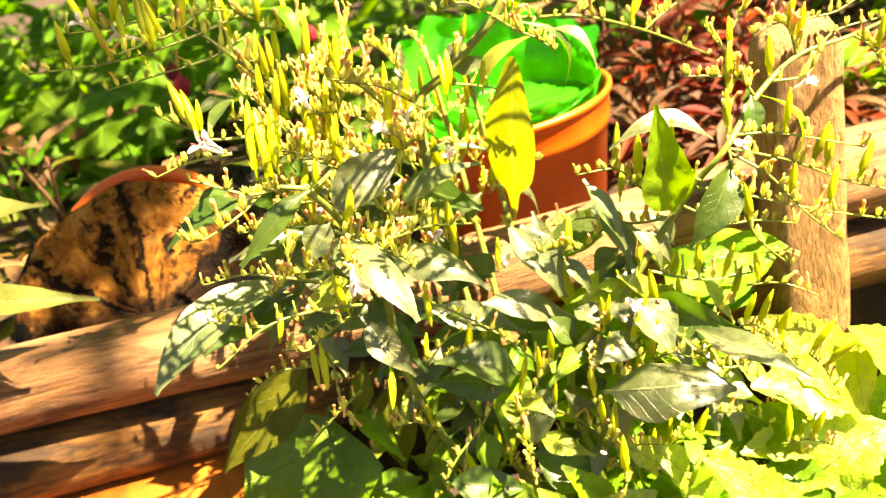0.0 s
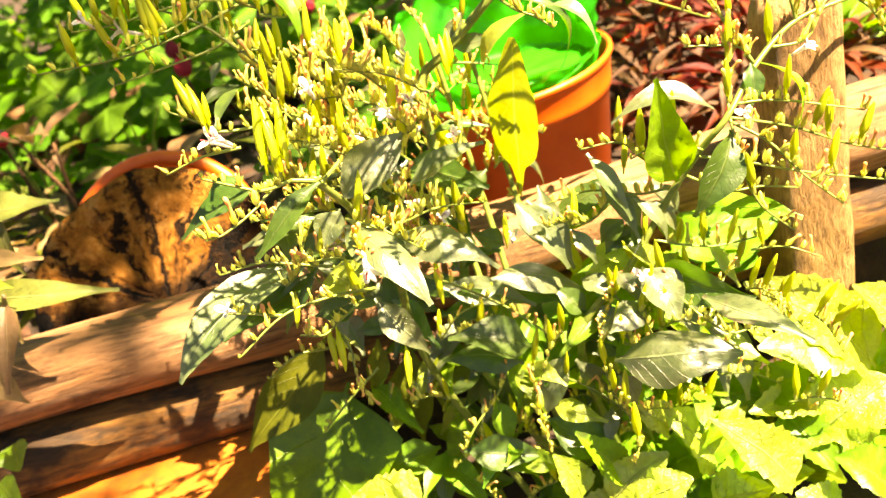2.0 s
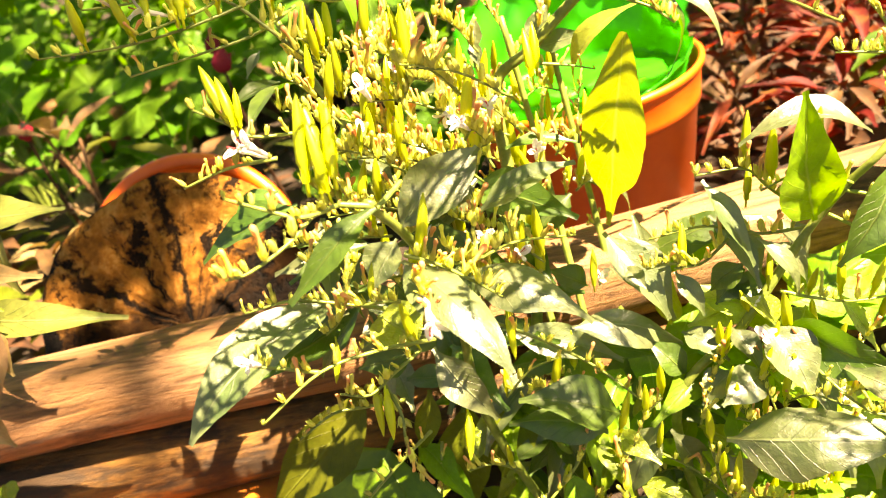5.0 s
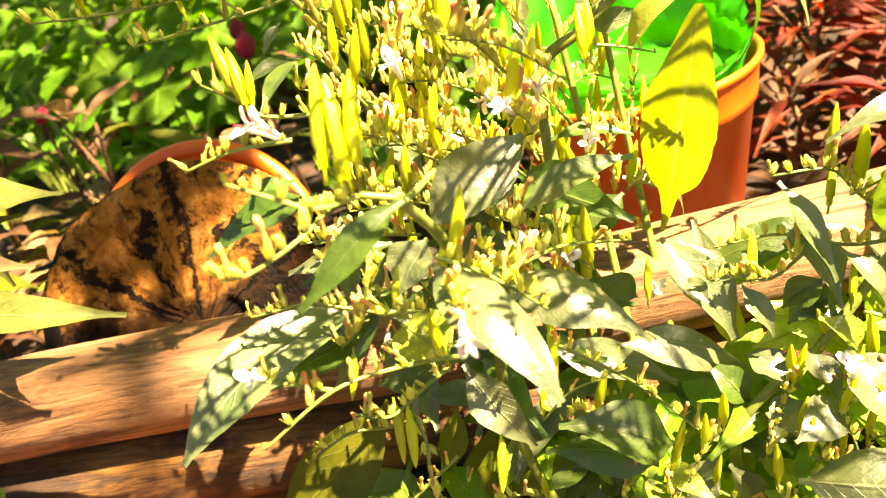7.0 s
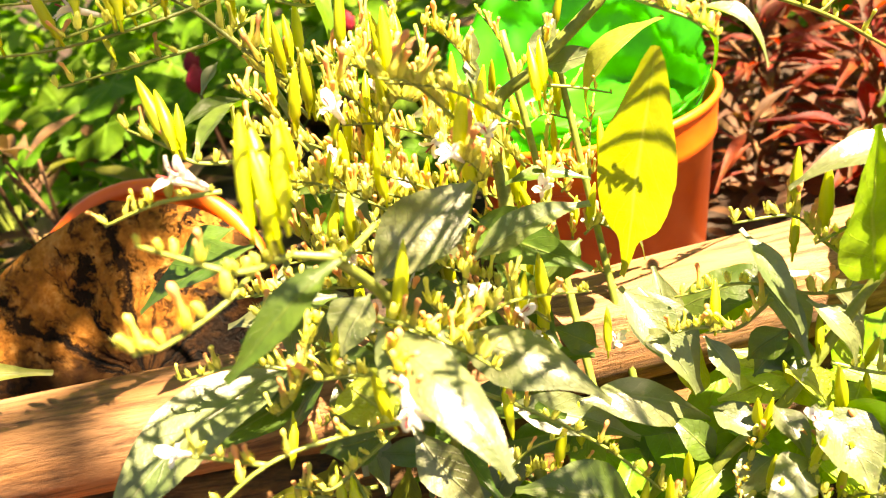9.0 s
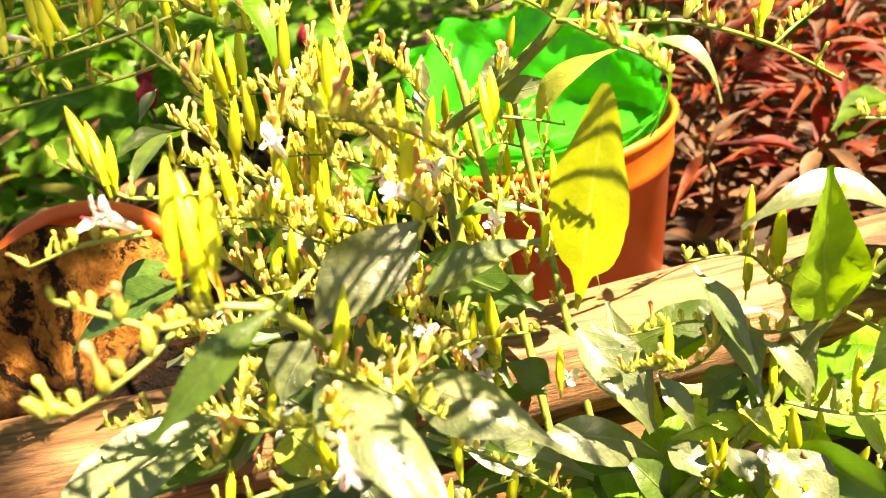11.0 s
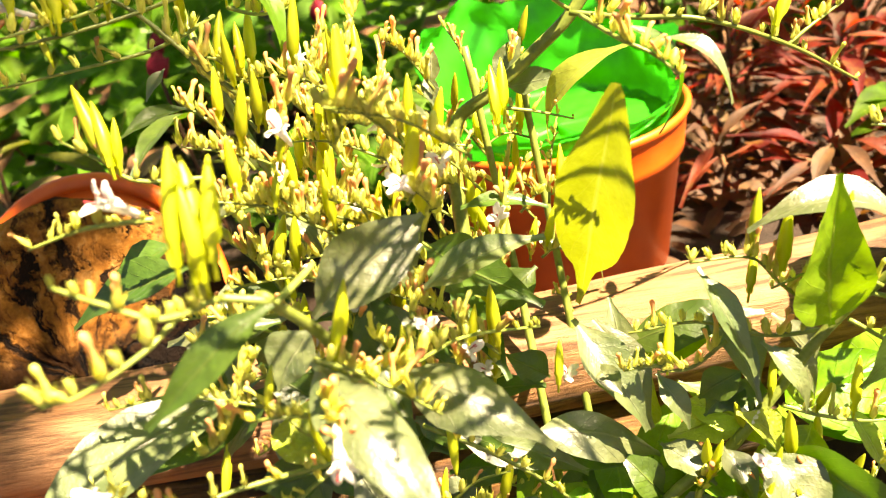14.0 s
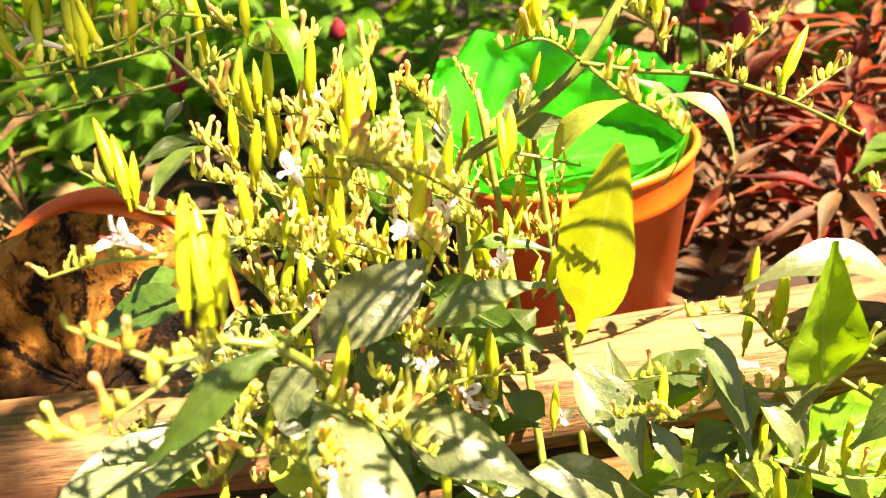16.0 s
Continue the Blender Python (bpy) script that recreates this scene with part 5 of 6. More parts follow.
# the plant's top, added out of view: its spikes are placed to dapple the leaves below
TOP = (0.0701, 0.4679, 0.3377)
stem([TOP, (0.074, 0.425, 0.378), (0.080, 0.380, 0.400), (0.084, 0.345, 0.412)], 0.0022, 0.0012)
CROWN_RNG = random.Random(44)
for k in range(24):
    root = Vector((0.076 + 0.0003 * k, 0.395 - 0.0025 * k, 0.386 + 0.0010 * k))
    end = Vector((-0.06 + 0.35 * (k * 0.618 % 1), 0.255 + 0.085 * (k * 0.382 % 1), 0.402 + 0.012 * (k % 3)))
    mid = root.lerp(end, 0.5) + Vector((0, 0, 0.012))
    mid.z = max(mid.z, 0.402)
    stem([root, mid, end], 0.0012, 0.0007)
    for j in range(4):
        p = mid.lerp(end, 0.34 + 0.22 * j)
        if (0.015 < p.x < 0.085 and p.y > 0.305) or (p.x > 0.16 and j % 2):
            continue
        side = Vector((CROWN_RNG.uniform(-0.022, 0.022), CROWN_RNG.uniform(-0.020, 0.020), CROWN_RNG.uniform(0.004, 0.014)))
        spike(herb, [p, p + side * 0.5 + Vector((0, 0, 0.003)), p + side], 6, CROWN_RNG.choice((0, 0, 1, 1)), r=0.0007, lean=0.4, size=0.95)
    if k % 3 == 0 and end.x > 0.10:
        p = mid.lerp(end, CROWN_RNG.uniform(0.3, 1.0))
        d = Vector((CROWN_RNG.uniform(-1, 1), CROWN_RNG.uniform(-1, 1), CROWN_RNG.uniform(0.0, 0.3))).normalized() * CROWN_RNG.uniform(0.014, 0.024)
        leaf(herb, p, p + d, d.length * 0.28, LEAF_DARK, bow=0.1, face=(0, -0.2, 1), n=10, m=4)

# more unseen spikes, set towards the sun to dapple the large front leaves
for k in range(9):
    p = Vector((-0.045 + 0.016 * k, 0.275 + 0.045 * (k * 0.618 % 1), 0.405 + 0.004 * (k % 3)))
    stem([Vector((0.078, 0.372, 0.398)), Vector((0.078, 0.372, 0.398)).lerp(p, 0.6) + Vector((0, 0, 0.008)), p], 0.0011, 0.0007)
    for j in range(3):
        side = Vector((0.026 * math.cos(2.1 * j + k), 0.022 * math.sin(2.1 * j + k), 0.006))
        spike(herb, [p, p + side * 0.5 + Vector((0, 0, 0.003)), p + side], 8, j % 2, r=0.0007, lean=0.4, size=0.95)

# inner leaves of the herb, half hidden
for k in range(112):
    low = k < 78
    x = PLANT_RNG.uniform(-0.075, 0.14) if low else PLANT_RNG.uniform(-0.09, -0.01)
    b = Vector((x, PLANT_RNG.uniform(0.385, 0.425), PLANT_RNG.uniform(0.03, 0.165) if low else PLANT_RNG.uniform(0.17, 0.25)))
    d = Vector((PLANT_RNG.uniform(-1, 1), PLANT_RNG.uniform(-0.9, 0.1), PLANT_RNG.uniform(-0.8, 0.3))).normalized()
    size = PLANT_RNG.uniform(0.026, 0.046) if low else PLANT_RNG.uniform(0.034, 0.055)
    leaf(herb, b, b + d * size, size * PLANT_RNG.uniform(0.32, 0.42), PLANT_RNG.choice((LEAF_GREEN, LEAF_CLEAR, LEAF_GREEN, LEAF_CLEAR, LEAF_CLEAR, LEAF_DARK, LEAF_LIME) if low else (LEAF_DARK, LEAF_GREY, LEAF_DARK)), bow=PLANT_RNG.uniform(0.04, 0.15), face=(PLANT_RNG.uniform(-0.4, 0.4), -0.5, 0.8))
for k in range(60):
    foot = Vector((PLANT_RNG.uniform(-0.05, 0.165) if k < 36 else PLANT_RNG.uniform(0.06, 0.165), PLANT_RNG.uniform(0.35, 0.395), PLANT_RNG.uniform(0.03, 0.17)))
    run = Vector((PLANT_RNG.uniform(-0.03, 0.03), PLANT_RNG.uniform(-0.02, 0.0), PLANT_RNG.uniform(-0.02, 0.02)))
    spike(herb, [foot, foot + run * 0.5 + Vector((0, 0, 0.004)), foot + run], PLANT_RNG.randint(4, 8), PLANT_RNG.choice((0, 1, 1, 2)), r=0.0006, size=0.85)

for k in range(34):
    b = Vector((PLANT_RNG.uniform(-0.03, 0.135), PLANT_RNG.uniform(0.395, 0.42), PLANT_RNG.uniform(0.10, 0.20)))
    d = Vector((PLANT_RNG.uniform(-1, 1), PLANT_RNG.uniform(-0.8, 0.0), PLANT_RNG.uniform(-0.9, 0.1))).normalized()
    size = PLANT_RNG.uniform(0.036, 0.056)
    leaf(herb, b, b + d * size, size * PLANT_RNG.uniform(0.32, 0.42), PLANT_RNG.choice((LEAF_GREEN, LEAF_GREY, LEAF_GREEN, LEAF_CLEAR, LEAF_LIME) if b.x > 0.05 else (LEAF_DARK, LEAF_DARK, LEAF_GREY, LEAF_GREEN)), bow=PLANT_RNG.uniform(0.06, 0.18), fold=PLANT_RNG.uniform(-0.35, 0.4), face=(PLANT_RNG.uniform(-0.3, 0.5), -0.5, 0.8))

# young leaves low on the herb's sunny side
YOUNG_RNG = random.Random(63)
for k in range(20):
    b = Vector((-0.02 + 0.15 * (k * 0.618 % 1), YOUNG_RNG.uniform(0.352, 0.372), YOUNG_RNG.uniform(0.075, 0.150)))
    d = Vector((YOUNG_RNG.uniform(-1, 1), YOUNG_RNG.uniform(-0.7, -0.1), YOUNG_RNG.uniform(-0.6, 0.2))).normalized() * YOUNG_RNG.uniform(0.020, 0.034)
    leaf(herb, b, b + d, d.length * YOUNG_RNG.uniform(0.34, 0.46), YOUNG_RNG.choice((LEAF_CLEAR, LEAF_GREEN, LEAF_CLEAR, LEAF_LIME, LEAF_GREY)), bow=0.1, fold=YOUNG_RNG.uniform(-0.3, 0.4), face=(YOUNG_RNG.uniform(0.0, 0.5), -0.5, 0.8))

# ---- lime-leaved plant at the foot of the post ----
lime = thing("lime_leaved_plant", (0.17, 0.40, 0.0), "bushy plant with large scalloped lime-yellow leaves", "plant")
for b, t, w, m, f in (
        ((0.1966, 0.3836, 0.0683), (0.1344, 0.3910, 0.1422), 0.0447, LEAF_LIME, (-0.1, -0.4, 0.9)),
        ((0.1786, 0.3722, 0.0944), (0.1302, 0.3672, 0.1169), 0.0349, LEAF_LIME, (0.2, -0.5, 0.8)),
        ((0.2158, 0.3885, 0.0746), (0.1883, 0.3878, 0.1249), 0.0328, LEAF_LIME, (0.1, -0.4, 0.9)),
        ((0.1312, 0.3712, 0.0787), (0.1579, 0.3703, 0.0946), 0.0238, LEAF_GREEN, (0, -0.5, 0.8)),
        ((0.1610, 0.3686, 0.0675), (0.1195, 0.3604, 0.0816), 0.0238, LEAF_LIME, (0, -0.4, 0.9)),
        ((0.1399, 0.3681, 0.0705), (0.1521, 0.3367, 0.0492), 0.0262, LEAF_GREEN, (0, -0.5, 0.8)),
        ((0.1517, 0.3544, 0.0628), (0.1940, 0.3569, 0.0827), 0.0398, LEAF_LIME, (0.1, -0.5, 0.8)),
        ((0.0996, 0.3496, 0.0633), (0.0748, 0.3542, 0.1010), 0.0312, LEAF_LIME, (0, -0.4, 0.9)),
        ((0.1285, 0.3269, 0.0566), (0.0958, 0.3365, 0.1063), 0.0305, LEAF_LIME, (0.1, -0.4, 0.9)),
        ((0.0867, 0.3319, 0.0522), (0.1176, 0.3273, 0.0597), 0.0277, LEAF_LIME, (0, -0.4, 0.9)),
        ((0.1769, 0.3237, 0.0405), (0.1481, 0.3251, 0.0721), 0.0305, LEAF_GREEN, (0, -0.4, 0.9)),
        ((0.1469, 0.3197, 0.0380), (0.1278, 0.3256, 0.0541), 0.0249, LEAF_LIME, (0, -0.4, 0.9)),
        ((-0.0597, 0.3434, 0.0821), (-0.0955, 0.3402, 0.1056), 0.0341, LEAF_LIME, (0, -0.4, 0.9)),
        ((-0.0745, 0.3384, 0.0747), (-0.0746, 0.3461, 0.1137), 0.0341, LEAF_LIME, (0, -0.4, 0.9))):
    leaf(lime, b, t, w, m, bow=0.08, face=f, shape="ovate", teeth=0.14, n=36, m=8, wave=0.2)
for p in ((0.14, 0.40), (0.19, 0.39), (0.21, 0.385), (0.11, 0.39)):
    part("stem", mesh_of("stem", *tube(smooth_line([(p[0], p[1], 0), (p[0] + 0.005, p[1], 0.03), (p[0] - 0.005, p[1] - 0.01, 0.07)]), 0.002, 0.0012), STEM), lime)

for b, t, w, m in (((0.0480, 0.3432, 0.0718), (0.0291, 0.3440, 0.1119), 0.0194, LEAF_CLEAR), ((0.0367, 0.3346, 0.0677), (0.0712, 0.3376, 0.0902), 0.0249, LEAF_LIME), ((0.0234, 0.3363, 0.0739), (0.0155, 0.3394, 0.1050), 0.0194, LEAF_LIME), ((0.0659, 0.3637, 0.0993), (0.0498, 0.3641, 0.1264), 0.0166, LEAF_CLEAR), ((0.0762, 0.3503, 0.0924), (0.0589, 0.3481, 0.1145), 0.0194, LEAF_LIME), ((0.0563, 0.3279, 0.0730), (0.0789, 0.3235, 0.0825), 0.0222, LEAF_LIME)):
    leaf(lime, b, t, w, m, bow=0.08, face=(0.25, -0.5, 0.82), shape="ovate", teeth=0.12, n=30, wave=0.18)

broad = thing("broad_leaved_plant", (-0.08, 0.41, 0.0), "low plant with broad glossy green leaves", "plant")
for b, t, w, m, f, sh in (
        ((-0.0839, 0.3957, 0.1375), (-0.1368, 0.3508, 0.0664), 0.0731, LEAF_BROAD, (0, -1, 0.35), "heart"),
        ((0.1379, 0.3946, 0.0567), (0.0991, 0.3882, 0.0742), 0.0249, LEAF_BROAD, (0, -0.6, 0.8), "ovate"),
        ((0.1158, 0.4133, 0.1460), (0.1679, 0.4260, 0.1505), 0.0244, LEAF_BROAD, (0, -0.6, 0.8), "ovate"),
        ((0.1032, 0.4158, 0.1536), (0.1472, 0.4290, 0.1607), 0.0291, LEAF_BROAD, (0, -0.7, 0.7), "ovate"),
        ((0.1652, 0.4320, 0.1531), (0.1088, 0.4250, 0.1510), 0.0330, LEAF_CLEAR, (0.2, -0.6, 0.8), "ovate"),
        ((0.1545, 0.4250, 0.1338), (0.1175, 0.4200, 0.1378), 0.0200, LEAF_BROAD, (0.2, -0.6, 0.8), "ovate"),
        ((-0.0486, 0.3794, 0.0852), (-0.0243, 0.3434, 0.0751), 0.0179, LEAF_GREEN, (0.1, -0.6, 0.8), "lance"),
        ((-0.0473, 0.3816, 0.0894), (-0.0855, 0.3690, 0.0940), 0.0213, LEAF_GREEN, (0, -0.6, 0.8), "lance"),
        ((-0.0447, 0.3807, 0.0872), (-0.0603, 0.3535, 0.0800), 0.0122, LEAF_GREEN, (0, -0.6, 0.8), "lance"),
        ((0.1029, 0.4034, 0.0817), (0.0809, 0.3924, 0.0634), 0.0255, LEAF_BROAD, (0, -0.6, 0.8), "ovate"),
        ((0.1346, 0.4072, 0.0602), (0.1058, 0.3855, 0.0441), 0.0350, LEAF_BROAD, (0, -0.6, 0.8), "ovate"),
        ((-0.2878, 0.4007, 0.1538), (-0.2824, 0.3855, 0.1443), 0.0218, LEAF_GREEN, (0, -0.6, 0.8), "ovate"),
        ((-0.2967, 0.3831, 0.1422), (-0.2789, 0.3677, 0.1299), 0.0187, LEAF_GREEN, (0, -0.6, 0.8), "ovate")):
    leaf(broad, b, t, w, m, bow=0.06, face=f, shape=sh, n=18)
for k in range(26):
    b = Vector((PLANT_RNG.uniform(-0.10, 0.26), PLANT_RNG.uniform(0.39, 0.43), PLANT_RNG.uniform(0.005, 0.05)))
    d = Vector((PLANT_RNG.uniform(-1, 1), PLANT_RNG.uniform(-1, 0), PLANT_RNG.uniform(-0.2, 0.6))).normalized() * PLANT_RNG.uniform(0.03, 0.05)
    leaf(broad, b, b + d, d.length * 0.55, PLANT_RNG.choice((LEAF_BROAD, LEAF_GREEN)), bow=0.08, face=(0, -0.5, 0.85), shape="ovate")

for k in range(78):
    b = Vector((PLANT_RNG.uniform(0.035, 0.30), PLANT_RNG.uniform(0.355, 0.42), PLANT_RNG.uniform(0.0, 0.055)))
    d = Vector((PLANT_RNG.uniform(-1, 1), PLANT_RNG.uniform(-1, 0.2), PLANT_RNG.uniform(-0.1, 0.7))).normalized() * PLANT_RNG.uniform(0.028, 0.045)
    leaf(lime, b, b + d, d.length * 0.6, PLANT_RNG.choice((LEAF_LIME, LEAF_LIME, LEAF_GREEN, LEAF_CLEAR)), bow=0.08, face=(0.1, -0.5, 0.85), shape="ovate", teeth=0.12, n=30, wave=0.15)
for k in range(14):
    b = Vector((PLANT_RNG.uniform(0.225, 0.33), PLANT_RNG.uniform(0.40, 0.44), PLANT_RNG.uniform(0.03, 0.13)))
    d = Vector((PLANT_RNG.uniform(-0.6, 1), PLANT_RNG.uniform(-1, 0.0), PLANT_RNG.uniform(-0.1, 0.7))).normalized() * PLANT_RNG.uniform(0.028, 0.04)
    leaf(broad, b, b + d, d.length * 0.6, PLANT_RNG.choice((LEAF_GREEN, LEAF_BROAD, LEAF_LIME)), bow=0.08, face=(0.1, -0.5, 0.85), shape="ovate")

# ---- long-leaved plant beside the log ----
side_plant = thing("long_leaved_plant", (-0.36, 0.43, 0.0), "plant with long pale green and pinkish leaves beside the log", "plant")
for b, t, w, m, f in (
        ((-0.2678, 0.4389, 0.2754), (-0.2043, 0.4340, 0.2757), 0.0238, LEAF_PALE, (0, -0.5, 0.9)),
        ((-0.2686, 0.4327, 0.2627), (-0.2235, 0.4298, 0.2707), 0.0131, LEAF_PALE, (0, -0.5, 0.9)),
        ((-0.2607, 0.4202, 0.2583), (-0.2154, 0.4120, 0.2554), 0.0119, LEAF_PINK, (0, -0.6, 0.8)),
        ((-0.2608, 0.4033, 0.2465), (-0.1827, 0.4021, 0.2284), 0.0192, LEAF_PALE, (0, -0.6, 0.8)),
        ((-0.2403, 0.4317, 0.2781), (-0.2326, 0.4170, 0.2461), 0.0167, LEAF_PALE, (-0.3, -0.6, 0.8)),
        ((-0.2348, 0.3954, 0.2480), (-0.2406, 0.3642, 0.2075), 0.0142, LEAF_PINK, (0.2, -1, 0.3)),
        ((-0.2412, 0.3933, 0.2449), (-0.2325, 0.3839, 0.2236), 0.0142, LEAF_PINK, (0.2, -0.8, 0.5)),
        ((-0.2462, 0.3980, 0.2557), (-0.2235, 0.3878, 0.2531), 0.0114, LEAF_LIME, (0, -0.6, 0.8)),
        ((-0.2544, 0.3798, 0.2195), (-0.2392, 0.3702, 0.1966), 0.0170, LEAF_PINK, (0, -0.8, 0.6))):
    leaf(side_plant, b, t, w, m, bow=0.08, face=f)
part("stem", mesh_of("stem", *tube(smooth_line([(-0.36, 0.43, 0), (-0.355, 0.42, 0.1), (-0.345, 0.40, 0.24)]), 0.003, 0.002), STEM), side_plant)


# ---- plants in the bed behind ----
def lobed_leaf_mesh(r, mat, seed):
    """A rounded leaf with five scalloped lobes, cupped."""
    verts, uvs, faces = [(0, 0, 0)], [(0, 0.5)], []
    n = 40
    for j in (0.5, 1.0):
        for k in range(n):
            a = -2.6 + 5.2 * k / (n - 1)
            rr = r * j * (0.55 + 0.45 * abs(math.cos(2.5 * a)) ** 0.6) * (1 + 0.07 * math.cos(11 * a)) * (0.75 + 0.25 * math.cos(a / 2))
            verts.append((rr * math.cos(a), rr * math.sin(a), 0.10 * r * j * j * math.cos(5 * a + seed) - 0.12 * rr * j))
            uvs.append((j, 0.5 + 0.12 * math.sin(2.5 * a)))
    for k in range(n - 1):
        faces.append((0, 1 + k, 2 + k))
        faces.append((1 + k, 1 + n + k, 2 + n + k, 2 + k))
    return mesh_of("leaf", verts, faces, mat, uvs)


LOBED = [lobed_leaf_mesh(r, LEAF_HERB, i) for i, r in enumerate((0.033, 0.039, 0.027))]
BED_RNG = random.Random(5)


def lobed_plant(x, y, h, n, spread):
    p = thing("lobed_herb", (x, y, 0.085), "bright green herb with rounded lobed leaves in the bed", "plant", "lobed herbs in the bed")
    for k in range(n):
        a, q = BED_RNG.uniform(0, 6.28), BED_RNG.random() ** 0.6
        top = Vector((x + spread * q * math.cos(a), y + spread * q * math.sin(a), 0.10 + h * (0.35 + 0.65 * BED_RNG.random()) * (1.1 - 0.4 * q)))
        line = smooth_line([(x, y, 0.08), (x + 0.4 * (top.x - x), y + 0.4 * (top.y - y), 0.08 + 0.7 * (top.z - 0.08)), top], 5)
        part("leaf_stalk", mesh_of("leaf_stalk", *tube(line, 0.0014, 0.0008, 5), STEM), p)
        up = Vector((BED_RNG.uniform(-0.5, 0.5), BED_RNG.uniform(-0.9, 0.1), 1))
        part("leaf", BED_RNG.choice(LOBED), p, at=aim(top, up, BED_RNG.uniform(0, 6.28), BED_RNG.uniform(0.7, 1.2)))


for x, y, h, n, sp in ((-0.12, 0.72, 0.10, 16, 0.06), (-0.02, 0.80, 0.12, 16, 0.07), (-0.335, 0.84, 0.16, 10, 0.06), (-0.47, 0.86, 0.20, 10, 0.08), (-0.58, 0.98, 0.24, 16, 0.10), (-0.42, 1.04, 0.18, 12, 0.09), (-0.64, 0.80, 0.20, 9, 0.08), (-0.26, 1.02, 0.16, 18, 0.08), (-0.08, 1.00, 0.15, 18, 0.09), (-0.72, 1.1, 0.26, 22, 0.12), (-0.90, 1.25, 0.26, 22, 0.14), (-0.62, 1.35, 0.22, 22, 0.14), (-0.40, 1.28, 0.2, 20, 0.12), (-1.1, 1.5, 0.3, 24, 0.18), (-0.2, 1.45, 0.16, 18, 0.14)):
    lobed_plant(x, y, h, n, sp)


def tufted_plant(name, x, y, h, n, length, width, mats, label, group, droop=0.3):
    p = thing(name, (x, y, 0.085), label, "plant", group)
    for k in range(3):
        a = BED_RNG.uniform(0, 6.28)
        tip = (x + 0.03 * math.cos(a), y + 0.03 * math.sin(a), 0.085 + h)
        part("stem", mesh_of("stem", *tube(smooth_line([(x, y, 0.07), (x + 0.005, y, 0.085 + h / 2), tip], 5), 0.003, 0.0015), FAR_WOOD), p)
    for k in range(n):
        a = BED_RNG.uniform(0, 6.28)
        z = 0.095 + h * BED_RNG.random() ** 0.7
        b = Vector((x + 0.02 * math.cos(a) * BED_RNG.random(), y + 0.02 * math.sin(a) * BED_RNG.random(), z))
        size = length * BED_RNG.uniform(0.6, 1.15)
        d = Vector((math.cos(a), math.sin(a), BED_RNG.uniform(-droop, 0.5))).normalized()
        leaf(p, b, b + d * size, width * BED_RNG.uniform(0.7, 1.2), BED_RNG.choice(mats), bow=BED_RNG.uniform(0.05, 0.18), face=(0, -0.2, 1), n=10, m=4)
    return p


for x, y, h, n in ((0.20, 0.80, 0.10, 34), (0.275, 0.78, 0.09, 32), (0.24, 0.90, 0.13, 34), (0.33, 0.88, 0.11, 30), (0.18, 0.98, 0.14, 26), (0.17, 0.73, 0.045, 16), (0.24, 0.70, 0.04, 18), (0.32, 0.71, 0.045, 16), (0.38, 0.78, 0.05, 16), (0.42, 1.02, 0.10, 22), (0.30, 1.02, 0.12, 22)):
    tufted_plant("maroon_foliage_plant", x, y, h, round(n * 1.25), 0.062, 0.0125, (LEAF_RED, LEAF_RED, LEAF_RED, LEAF_RED, LEAF_DRY, LEAF_DRY), "maroon foliage plant with narrow pointed leaves", "maroon plants in the bed", 0.6)
for x, y, h, n in ((-0.42, 0.73, 0.06, 18), (-0.52, 0.70, 0.07, 16), (-0.345, 0.71, 0.06, 16), (-0.15, 0.80, 0.10, 14), (-0.46, 0.64, 0.07, 14), (-0.37, 0.64, 0.05, 12), (-0.27, 0.72, 0.10, 14), (-0.50, 0.76, 0.13, 16), (-0.40, 0.78, 0.14, 14)):
    tufted_plant("bronze_foliage_plant", x, y, h, n, 0.06, 0.022, (LEAF_PINK, LEAF_DRY, LEAF_DRY, LEAF_SHADED_OLIVE), "bronze and pinkish low foliage plant", "bronze plants in the bed")
for x, y, h, n in ((0.36, 0.74, 0.03, 9), (0.315, 0.715, 0.07, 10), (0.48, 0.86, 0.08, 14), (0.55, 1.0, 0.14, 18), (0.30, 1.15, 0.12, 18), (0.05, 0.86, 0.10, 14)):
    tufted_plant("pale_green_plant", x, y, h, n, 0.055, 0.028, (LEAF_HERB, LEAF_GREEN), "pale green plant with smooth rounded leaves", "green plants in the bed")


def cockscomb(x, y, z, size=1.0):
    p = thing("cockscomb", (x, y, 0.085), "crimson cockscomb flower on a thin reddish stem", "flower", "cockscombs in the bed")
    part("stem", mesh_of("stem", *tube(smooth_line([(x + 0.01, y + 0.01, 0.08), (x + 0.004, y, 0.5 * (z + 0.08)), (x, y, z)], 5), 0.002, 0.0016), LEAF_DRY), p)
    v, f = spindle([(0, 0.004), (0.003, 0.0075), (0.007, 0.0100), (0.011, 0.0108), (0.015, 0.0104), (0.019, 0.0090), (0.023, 0.0068), (0.026, 0.0040), (0.028, 0.0012)], 22, 0.8)
    v = [Vector(q) * (1 + 0.30 * noise.noise(Vector(q) * 260) + 0.15 * noise.noise(Vector(q) * 620)) for q in v]
    part("flower_head", mesh_of("flower_head", v, f, COMB), p, "velvety crimson head", at=aim((x, y, z), (0.1, 0, 1), 0.3, size))
    for k in range(5):
        a = k * 1.3 + x * 40
        b = Vector((x, y, 0.11 + 0.6 * (z - 0.11) * k / 5))
        leaf(p, b, b + Vector((math.cos(a), math.sin(a), 0.2)) * 0.035, 0.012, LEAF_PINK, bow=0.1, face=(0, 0, 1), n=8, m=4)


